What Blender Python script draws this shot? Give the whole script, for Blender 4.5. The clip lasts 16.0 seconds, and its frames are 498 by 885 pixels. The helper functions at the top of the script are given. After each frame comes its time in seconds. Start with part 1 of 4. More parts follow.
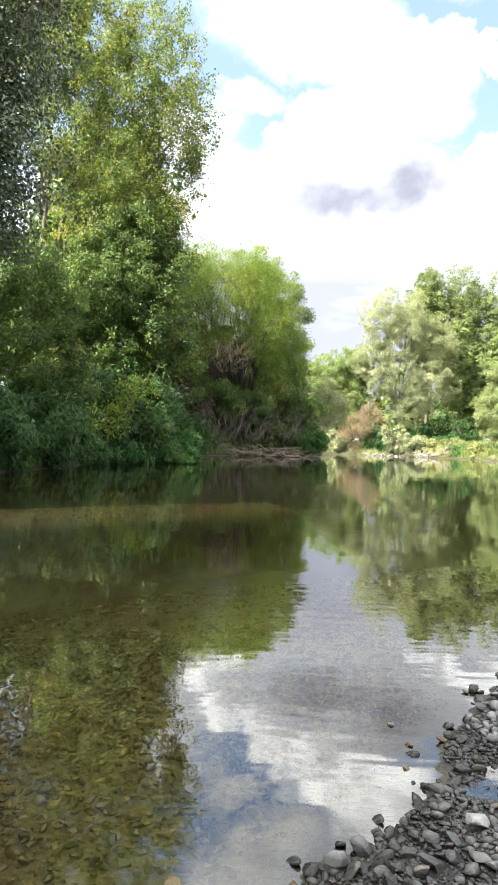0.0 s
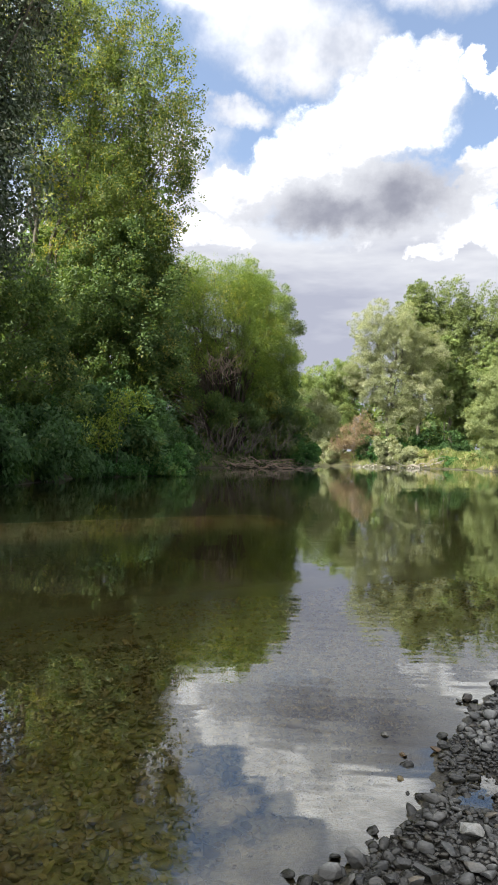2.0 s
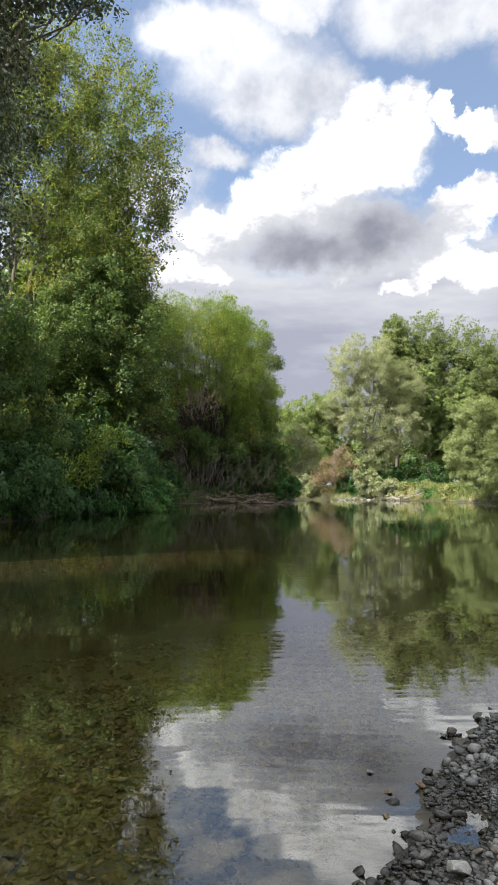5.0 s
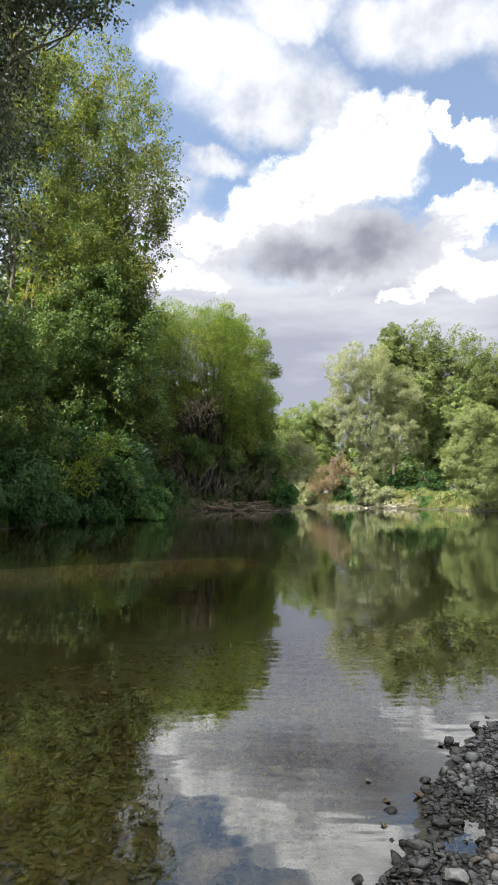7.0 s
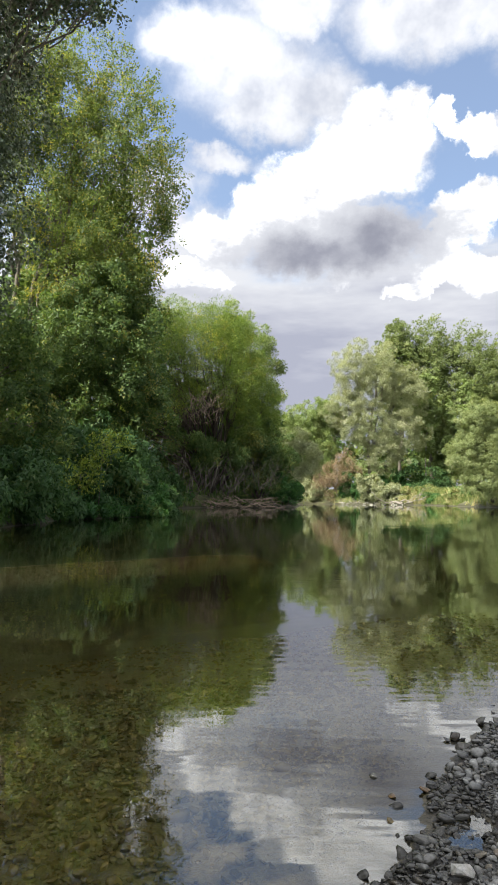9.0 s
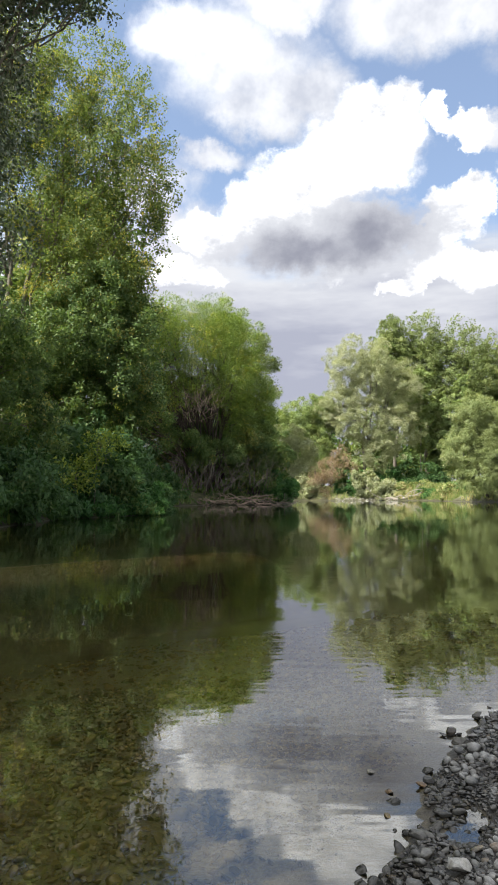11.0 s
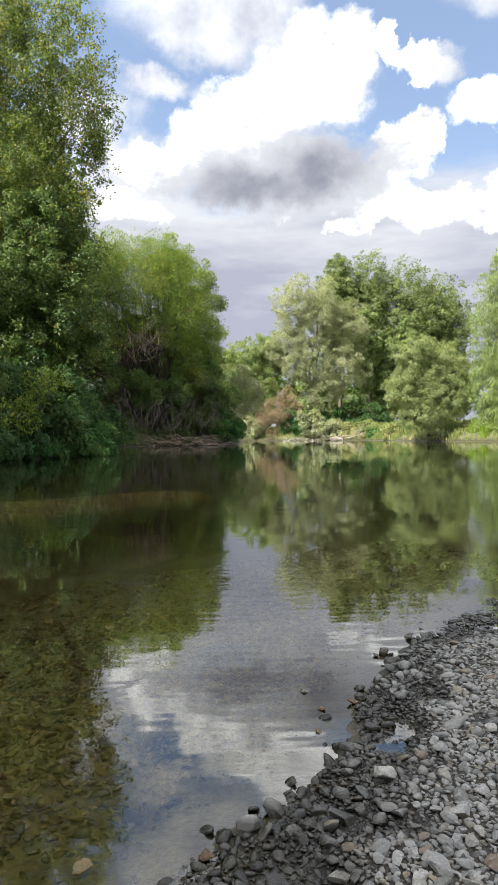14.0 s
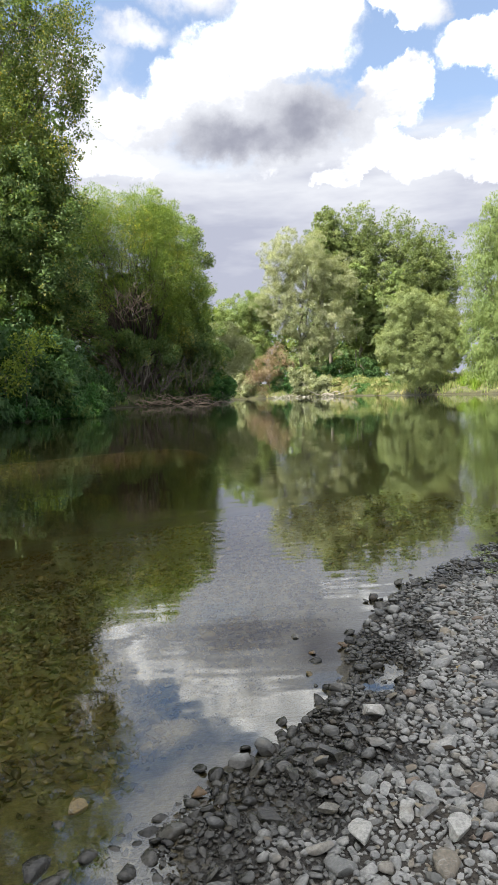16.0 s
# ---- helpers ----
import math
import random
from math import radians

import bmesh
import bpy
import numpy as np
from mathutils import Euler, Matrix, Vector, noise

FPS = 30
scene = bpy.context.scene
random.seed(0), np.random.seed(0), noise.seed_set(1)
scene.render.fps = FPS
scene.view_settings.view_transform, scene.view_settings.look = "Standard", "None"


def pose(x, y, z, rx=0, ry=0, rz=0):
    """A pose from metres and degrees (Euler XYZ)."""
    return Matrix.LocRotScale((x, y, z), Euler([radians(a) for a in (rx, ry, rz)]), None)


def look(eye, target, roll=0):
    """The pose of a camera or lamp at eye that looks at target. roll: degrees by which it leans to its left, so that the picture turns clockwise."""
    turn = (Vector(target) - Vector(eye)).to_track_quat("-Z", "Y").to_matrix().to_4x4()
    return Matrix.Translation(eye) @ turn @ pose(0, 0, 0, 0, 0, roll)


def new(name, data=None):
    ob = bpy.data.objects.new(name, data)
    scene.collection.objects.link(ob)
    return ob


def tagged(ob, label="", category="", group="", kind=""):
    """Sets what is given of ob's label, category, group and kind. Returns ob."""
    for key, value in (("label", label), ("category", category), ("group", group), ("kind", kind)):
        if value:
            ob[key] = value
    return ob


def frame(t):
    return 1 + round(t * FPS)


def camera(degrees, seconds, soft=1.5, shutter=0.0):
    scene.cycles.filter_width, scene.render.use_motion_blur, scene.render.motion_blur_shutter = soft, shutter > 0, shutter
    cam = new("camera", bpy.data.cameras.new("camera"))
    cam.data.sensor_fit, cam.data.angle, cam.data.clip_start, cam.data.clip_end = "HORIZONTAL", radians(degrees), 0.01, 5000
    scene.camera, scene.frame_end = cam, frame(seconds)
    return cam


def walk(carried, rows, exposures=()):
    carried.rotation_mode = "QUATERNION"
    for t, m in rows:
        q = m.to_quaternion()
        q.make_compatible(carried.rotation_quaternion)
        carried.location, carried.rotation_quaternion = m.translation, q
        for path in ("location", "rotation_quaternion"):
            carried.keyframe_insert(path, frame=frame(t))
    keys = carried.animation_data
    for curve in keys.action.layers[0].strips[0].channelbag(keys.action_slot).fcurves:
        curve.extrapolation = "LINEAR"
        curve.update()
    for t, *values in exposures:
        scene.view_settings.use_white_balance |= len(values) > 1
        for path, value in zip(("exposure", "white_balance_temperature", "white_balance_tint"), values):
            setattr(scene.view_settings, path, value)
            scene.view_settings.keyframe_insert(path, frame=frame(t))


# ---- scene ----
cam = camera(39.5, 16.0)

PATH = [
    (0, (-0.003, 0.033, 1.001), (-0.088, 2.031, 1.006), 1.7),
    (0.5, (0.0, 0.029, 1.003), (-0.096, 2.027, 1.003), 1.4),
    (1, (-0.002, 0.029, 1.004), (-0.095, 2.027, 1.006), 1.3),
    (1.5, (0.0, 0.033, 0.997), (-0.09, 2.031, 0.995), 1.3),
    (2, (0.003, 0.032, 0.994), (-0.061, 2.031, 1.035), 1.2),
    (2.5, (0.004, 0.02, 0.997), (-0.063, 2.018, 1.07), 0.7),
    (3, (0.006, 0.023, 0.999), (-0.022, 2.021, 1.077), 0.3),
    (3.5, (0.006, 0.031, 0.997), (-0.021, 2.029, 1.081), 0.4),
    (4, (0.006, 0.025, 0.997), (-0.01, 2.022, 1.104), 0.6),
    (6.5, (0.0, -0.004, 1.003), (0.0, 1.989, 1.163), 0.1),
    (7, (-0.003, -0.011, 1.005), (-0.003, 1.982, 1.168), 0.5),
    (7.5, (0.003, -0.001, 1.001), (-0.008, 1.993, 1.15), 0.2),
    (8, (-0.003, -0.014, 1.007), (-0.013, 1.98, 1.158), 0.4),
    (8.5, (0.0, -0.002, 0.999), (-0.014, 1.992, 1.153), 0.4),
    (11, (0.002, -0.016, 1.008), (0.001, 1.979, 1.154), -0.3),
    (11.5, (0.009, 0.005, 1.0), (0.011, 2.0, 1.139), -0.5),
    (12, (0.01, 0.003, 1.001), (0.019, 1.998, 1.142), -0.6),
    (12.5, (0.015, 0.006, 1.002), (0.04, 2.002, 1.123), -1.0),
    (13, (0.014, 0.014, 0.995), (0.046, 2.011, 1.102), -0.7),
    (13.5, (0.036, 0.035, 0.975), (0.124, 2.032, 1.018), -1.2),
    (14, (0.05, 0.05, 0.952), (0.2, 2.044, 0.927), -0.6),
    (14.5, (0.074, 0.07, 0.926), (0.276, 2.055, 0.793), -2.1),
    (15, (0.085, 0.076, 0.918), (0.313, 2.054, 0.724), -3.0),
    (15.5, (0.077, 0.076, 0.916), (0.28, 2.057, 0.727), -2.3),
    (16, (0.072, 0.062, 0.919), (0.242, 2.05, 0.774), -2.0),
]
EXPOSE = 1.5
walk(cam, [(t, look(eye, to, roll)) for t, eye, to, roll in PATH],
     [(0.0, EXPOSE + 1.04), (0.9, EXPOSE + 1.0), (1.5, EXPOSE + 0.45), (2.2, EXPOSE + 0.2), (4.0, EXPOSE), (6.5, EXPOSE + 0.13), (13.0, EXPOSE + 0.16), (14.5, EXPOSE + 0.25), (16.0, EXPOSE + 0.30)])

# ---- world: sky with broken cumulus, sun from the left bank side ----
SUN_ELEV, SUN_AZ = 52.0, -119.0     # azimuth from +y towards +x
SKY, CLOUD = 0.070, 0.69

# clouds ahead: azimuth, elevation and half sizes in degrees
CUMULUS = [(9.5, 27.0, 6.2, 4.2), (13.4, 28.6, 2.6, 3.0), (5.0, 24.6, 5.2, 3.4), (0.6, 22.0, 4.0, 2.9), (-3.6, 20.6, 3.4, 2.2), (7.0, 20.6, 9.0, 3.4),
           (16.8, 28.2, 1.1, 2.0), (18.8, 26.8, 2.0, 1.2), (16.6, 21.7, 2.9, 2.1), (15.0, 20.0, 2.4, 1.7), (18.4, 22.5, 2.6, 1.6), (16.2, 17.9, 3.9, 1.6), (13.0, 16.6, 2.3, 1.0), (19.6, 17.2, 3.0, 1.5),
           (26.6, 18.0, 3.6, 2.2), (29.6, 19.6, 4.2, 2.8), (24.0, 16.6, 3.2, 1.8), (32.0, 16.0, 5.0, 2.6), (24.4, 23.7, 3.6, 2.1), (29.0, 24.4, 4.2, 2.4), (-5.6, 17.4, 4.0, 1.2)]
THIN = [(-1.0, 32.7, 8.0, 4.4), (4.0, 31.4, 5.5, 3.2), (-6.0, 34.1, 5.0, 2.6), (14.4, 35.4, 8.6, 2.8), (21.0, 35.0, 4.6, 2.4), (0.8, 29.6, 4.4, 2.2),
        (2.9, 36.6, 6.9, 2.0), (-2.6, 26.2, 4.0, 1.1), (27.5, 31.5, 7.3, 2.6), (-6.0, 18.6, 6.5, 3.0), (-9.0, 24.0, 5.0, 3.5), (-5.6, 21.4, 4.0, 2.2), (20.5, 26.4, 2.6, 1.0)]
SHADED = [(5.4, 19.3, 10.0, 2.3), (10.4, 20.6, 6.2, 3.2)]


class Nodes:
    """Small helper to write node trees as expressions."""

    def __init__(self, tree):
        self.tree, self.x = tree, 0
        tree.nodes.clear()

    def put(self, socket, value):
        if hasattr(value, "is_output"):
            self.tree.links.new(value, socket)
        elif value is not None:
            socket.default_value = value

    def add(self, kind, *values):
        n = self.tree.nodes.new(kind)
        self.x += 40
        n.location = (self.x, 0)
        for i, v in enumerate(values):
            self.put(n.inputs[i], v)
        return n

    def math(self, op, a, b=None, c=None, clamp=False):
        n = self.add("ShaderNodeMath", a, b, c)
        n.operation, n.use_clamp = op, clamp
        return n.outputs[0]

    def vec(self, op, a, b=None, c=None):
        n = self.add("ShaderNodeVectorMath", a, b, c)
        n.operation = op
        return n.outputs["Value"] if op in ("LENGTH", "DOT_PRODUCT") else n.outputs[0]

    def step(self, v, lo, hi, a=0.0, b=1.0):
        n = self.add("ShaderNodeMapRange", v, lo, hi, a, b)
        n.interpolation_type = "SMOOTHSTEP"
        return n.outputs[0]

    def noise(self, vector, scale, detail=3.0, rough=0.5):
        n = self.add("ShaderNodeTexNoise")
        self.put(n.inputs["Vector"], vector)
        n.inputs["Scale"].default_value, n.inputs["Detail"].default_value, n.inputs["Roughness"].default_value = scale, detail, rough
        return n.outputs["Fac"]

    def mix(self, fac, a, b, blend="MIX"):
        n = self.add("ShaderNodeMix")
        n.data_type, n.blend_type = "RGBA", blend
        self.put(n.inputs[0], fac), self.put(n.inputs[6], a), self.put(n.inputs[7], b)
        return n.outputs[2]


def rgb(r, g, b):
    return (r, g, b, 1.0)


to_sun = Vector((math.sin(radians(SUN_AZ)) * math.cos(radians(SUN_ELEV)), math.cos(radians(SUN_AZ)) * math.cos(radians(SUN_ELEV)), math.sin(radians(SUN_ELEV))))
world = bpy.data.worlds.new("sky")
scene.world = world
world.use_nodes = True
N = Nodes(world.node_tree)
sky = N.add("ShaderNodeTexSky")
sky.sky_type, sky.sun_disc = "NISHITA", False
sky.sun_elevation, sky.sun_rotation = radians(SUN_ELEV), radians(SUN_AZ)
way = N.add("ShaderNodeTexCoord").outputs["Generated"]
sx = N.add("ShaderNodeSeparateXYZ", way)
wx, wy, wz = sx.outputs
az = N.math("MULTIPLY", N.math("ARCTAN2", wx, wy), 57.2958)
el = N.math("MULTIPLY", N.math("ARCSINE", wz), 57.2958)
flat = N.add("ShaderNodeCombineXYZ", az, el, 0.0).outputs[0]
# puffy edges: the place in the sky is shifted by noise at two sizes
wob = N.add("ShaderNodeTexNoise")
N.put(wob.inputs["Vector"], way)
wob.inputs["Scale"].default_value, wob.inputs["Detail"].default_value, wob.inputs["Roughness"].default_value = 9.0, 6.0, 0.62
shift = N.vec("MULTIPLY", N.vec("SUBTRACT", wob.outputs["Color"], (0.5, 0.5, 0.5)), (7.0, 6.0, 0.0))
curl = N.add("ShaderNodeTexNoise")
N.put(curl.inputs["Vector"], way)
curl.inputs["Scale"].default_value, curl.inputs["Detail"].default_value, curl.inputs["Roughness"].default_value = 38.0, 4.0, 0.6
fine_shift = N.vec("MULTIPLY", N.vec("SUBTRACT", curl.outputs["Color"], (0.5, 0.5, 0.5)), (2.4, 2.1, 0.0))
puffy = N.vec("ADD", N.vec("ADD", flat, shift), fine_shift)


def blobs(spots, at):
    out = None
    for a, e, ra, re in spots:
        d = N.vec("LENGTH", N.vec("MULTIPLY_ADD", at, (1 / ra, 1 / re, 0.0), (-a / ra, -e / re, 0.0)))
        v = N.math("SUBTRACT", 1.0, d)
        out = v if out is None else N.math("SMOOTH_MAX", out, v, 0.12)
    return out


heap = N.step(blobs(CUMULUS, puffy), -0.05, 0.30)
soft_shift = N.vec("ADD", flat, N.vec("MULTIPLY", shift, (1.6, 1.1, 0.0)))
thin = N.math("MULTIPLY", N.step(blobs(THIN, soft_shift), -0.12, 0.62), 0.92)
streaks = N.vec("MULTIPLY", way, (1.0, 1.0, 3.6))
bank = N.noise(streaks, 3.4, 7.0, 0.58)
# away from the view the same broken cloud goes on; it closes up towards the horizon
aside = N.step(N.math("ABSOLUTE", N.math("SUBTRACT", az, 9.0)), 24.0, 44.0)
broken = N.math("MULTIPLY", N.step(bank, 0.43, 0.56), N.math("MAXIMUM", aside, N.step(el, 37.0, 46.0)))
low = N.step(N.math("ADD", el, N.math("MULTIPLY", N.math("SUBTRACT", bank, 0.5), 12.0)), 21.5, 17.5)
dusk = blobs(SHADED, N.vec("ADD", flat, N.vec("MULTIPLY", shift, (1.1, 0.9, 0.0))))
billow = N.noise(N.vec("MULTIPLY", way, (1.0, 1.0, 1.6)), 16.0, 5.0, 0.62)
lit = N.mix(N.step(billow, 0.24, 0.72), rgb(0.34, 0.35, 0.38), rgb(1.22, 1.21, 1.19))
pile = N.mix(N.step(N.math("ADD", dusk, N.math("MULTIPLY", N.math("SUBTRACT", 0.5, billow), 0.8)), -0.36, 0.16), lit, rgb(0.40, 0.41, 0.44))
pile = N.mix(N.step(N.math("ADD", dusk, N.math("MULTIPLY", N.math("SUBTRACT", 0.5, billow), 0.5)), 0.0, 1.0), pile, N.mix(billow, rgb(0.140, 0.146, 0.182), rgb(0.210, 0.216, 0.256)))
veil = N.mix(N.step(N.noise(way, 8.0, 5.0, 0.6), 0.35, 0.65), rgb(0.31, 0.325, 0.37), rgb(0.53, 0.535, 0.55))
layers = N.noise(N.vec("MULTIPLY", way, (1.0, 1.0, 4.5)), 4.6, 5.0, 0.55)
dim = N.math("ADD", N.math("MULTIPLY", N.math("SUBTRACT", layers, 0.5), 2.6), N.step(el, 19.0, 11.0, 0.05, 0.85), clamp=True)
floor_tone = N.mix(dim, rgb(0.43, 0.44, 0.465), rgb(0.240, 0.252, 0.308))
towards = N.math("MAXIMUM", N.vec("DOT_PRODUCT", way, tuple(to_sun)), 0.0)
shine = N.math("MULTIPLY", N.math("MULTIPLY_ADD", N.math("POWER", towards, 1.6), 2.2, 0.92), CLOUD)
shade = N.add("ShaderNodeCombineXYZ", shine, shine, shine).outputs[0]
clear = N.mix(1.0, sky.outputs[0], rgb(SKY, SKY, SKY), "MULTIPLY")
both = N.mix(0.16, clear, rgb(0.24, 0.27, 0.33))
both = N.mix(thin, both, N.mix(1.0, veil, shade, "MULTIPLY"))
both = N.mix(broken, both, N.mix(1.0, lit, shade, "MULTIPLY"))
both = N.mix(low, both, N.mix(1.0, floor_tone, shade, "MULTIPLY"))
both = N.mix(heap, both, N.mix(1.0, pile, shade, "MULTIPLY"))
below = N.step(wz, -0.01, -0.06)
both = N.mix(below, both, rgb(0.05, 0.055, 0.035))
back = N.add("ShaderNodeBackground", both, 1.0)
outw = N.add("ShaderNodeOutputWorld", back.outputs[0])

sun_data = bpy.data.lights.new("sun", "SUN")
sun_data.energy, sun_data.angle, sun_data.color = 5.0, radians(0.6), (1.0, 0.94, 0.84)
sun = new("sun", sun_data)
sun.matrix_world = look(to_sun * 60, (0, 0, 0))

# ---- materials ----


def material(name):
    m = bpy.data.materials.new(name)
    m.use_nodes = True
    return m, Nodes(m.node_tree)


def finish(n, shader):
    n.add("ShaderNodeOutputMaterial", shader)


def principled(n, color, rough, spec=0.5, normal=None, metal=0.0):
    b = n.add("ShaderNodeBsdfPrincipled")
    n.put(b.inputs["Base Color"], color), n.put(b.inputs["Roughness"], rough), n.put(b.inputs["Metallic"], metal)
    n.put(b.inputs["Specular IOR Level"], spec), n.put(b.inputs["Normal"], normal)
    return b.outputs[0]


def bump(n, height, distance, strength=1.0):
    b = n.add("ShaderNodeBump")
    n.put(b.inputs["Height"], height)
    b.inputs["Distance"].default_value, b.inputs["Strength"].default_value, b.inputs["Filter Width"].default_value = distance, strength, 1.0
    return b.outputs[0]


def ramp(n, fac, stops):
    r = n.add("ShaderNodeValToRGB", fac)
    e = r.color_ramp.elements
    while len(e) < len(stops):
        e.new(0.5)
    for k, (at, c) in zip(e, stops):
        k.position, k.color = at, rgb(*c)
    return r.outputs[0]


def leaf_material(name, dark, mid, light, accent, accent_share=0.06, glow=0.35, rough=0.55, grain=0.55):
    """Leaves: colour differs from leaf to leaf and from bough to bough; light passes through them."""
    m, n = material(name)
    geo = n.add("ShaderNodeNewGeometry")
    one = geo.outputs["Random Per Island"]
    at = geo.outputs["Position"]
    bough = n.noise(at, 0.55, 3.0, 0.55)
    fac = n.math("ADD", n.math("MULTIPLY", n.math("SUBTRACT", one, 0.5), grain), n.math("MULTIPLY", n.math("SUBTRACT", bough, 0.05), 1.1), clamp=True)
    col = ramp(n, fac, [(0.12, dark), (0.5, mid), (0.92, light)])
    patch = n.step(n.noise(n.vec("ADD", at, (37.0, 11.0, 5.0)), 0.42, 2.0, 0.5), 0.56, 0.70)
    dice = n.math("LESS_THAN", n.math("FRACT", n.math("MULTIPLY", one, 17.31)), n.math("ADD", n.math("MULTIPLY", patch, 0.55), accent_share))
    col = n.mix(dice, col, rgb(*accent))
    front = principled(n, col, rough, 0.2)
    bright = n.mix(1.0, col, rgb(1.25, 1.2, 0.62), "MULTIPLY")
    thru = n.add("ShaderNodeBsdfTranslucent", bright).outputs[0]
    finish(n, n.add("ShaderNodeMixShader", glow, front, thru).outputs[0])
    return m


def bark_material(name, dark, light, scale=9.0):
    m, n = material(name)
    at = n.add("ShaderNodeNewGeometry").outputs["Position"]
    long = n.vec("MULTIPLY", at, (1.0, 1.0, 0.22))
    f = n.noise(long, scale, 5.0, 0.65)
    patch = n.noise(at, 1.3, 3.0, 0.5)
    col = ramp(n, n.math("ADD", n.math("MULTIPLY", f, 0.6), n.math("MULTIPLY", patch, 0.4)), [(0.32, dark), (0.66, light)])
    finish(n, principled(n, col, 0.9, 0.2, bump(n, f, 0.03)))
    return m


LEAF_POPLAR_GREY = leaf_material("leaf_grey_poplar", (0.030, 0.048, 0.030), (0.060, 0.085, 0.050), (0.120, 0.150, 0.105), (0.17, 0.19, 0.15), 0.10, 0.25, 0.5)
LEAF_YELLOWING = leaf_material("leaf_yellowing", (0.046, 0.078, 0.024), (0.096, 0.140, 0.038), (0.175, 0.212, 0.058), (0.260, 0.250, 0.050), 0.07, 0.46)
LEAF_OLIVE = leaf_material("leaf_olive", (0.036, 0.068, 0.022), (0.074, 0.126, 0.036), (0.134, 0.190, 0.054), (0.200, 0.210, 0.060), 0.04, 0.40)
LEAF_ELDER = leaf_material("leaf_elder", (0.018, 0.048, 0.014), (0.036, 0.082, 0.024), (0.066, 0.122, 0.034), (0.080, 0.120, 0.040), 0.02, 0.35, 0.6)
LEAF_NETTLE = leaf_material("leaf_nettle", (0.020, 0.060, 0.018), (0.040, 0.112, 0.028), (0.072, 0.165, 0.038), (0.110, 0.180, 0.050), 0.04, 0.35)
LEAF_LIME = leaf_material("leaf_lime", (0.085, 0.130, 0.022), (0.150, 0.205, 0.034), (0.215, 0.270, 0.048), (0.260, 0.270, 0.060), 0.06, 0.5)
LEAF_WILLOW = leaf_material("leaf_willow", (0.058, 0.098, 0.019), (0.116, 0.178, 0.034), (0.220, 0.276, 0.050), (0.310, 0.320, 0.050), 0.03, 0.45, 0.55, 0.3)
LEAF_SILVER = leaf_material("leaf_silver_willow", (0.140, 0.165, 0.085), (0.225, 0.250, 0.138), (0.320, 0.342, 0.215), (0.400, 0.410, 0.290), 0.04, 0.40, 0.5, 0.16)
LEAF_FRESH = leaf_material("leaf_fresh_willow", (0.085, 0.128, 0.042), (0.145, 0.198, 0.064), (0.215, 0.268, 0.095), (0.230, 0.260, 0.100), 0.03, 0.42, 0.55, 0.16)
LEAF_SALLOW = leaf_material("leaf_sallow", (0.105, 0.142, 0.055), (0.172, 0.212, 0.088), (0.250, 0.285, 0.130), (0.30, 0.32, 0.16), 0.03, 0.42, 0.55, 0.16)
LEAF_DEEP = leaf_material("leaf_black_poplar", (0.078, 0.112, 0.038), (0.128, 0.168, 0.056), (0.195, 0.235, 0.085), (0.200, 0.230, 0.090), 0.03, 0.40, 0.55, 0.16)
LEAF_DRY = leaf_material("leaf_dry", (0.13, 0.095, 0.060), (0.20, 0.145, 0.090), (0.27, 0.20, 0.125), (0.16, 0.16, 0.07), 0.10, 0.3)
LEAF_GRASS = leaf_material("leaf_grass", (0.085, 0.120, 0.035), (0.145, 0.185, 0.058), (0.215, 0.245, 0.090), (0.300, 0.270, 0.130), 0.12, 0.35)
LEAF_LAWN = leaf_material("leaf_lush_grass", (0.10, 0.17, 0.025), (0.165, 0.250, 0.035), (0.220, 0.310, 0.050), (0.24, 0.28, 0.06), 0.05, 0.4)
BARK = bark_material("bark_grey", (0.045, 0.040, 0.032), (0.17, 0.15, 0.12))
BARK_PALE = bark_material("bark_pale", (0.12, 0.11, 0.09), (0.34, 0.31, 0.26))
BARK_DEAD = bark_material("bark_dead", (0.085, 0.062, 0.047), (0.34, 0.265, 0.20), 14.0)
BARK_DARK = bark_material("bark_dark", (0.025, 0.020, 0.016), (0.085, 0.068, 0.052))


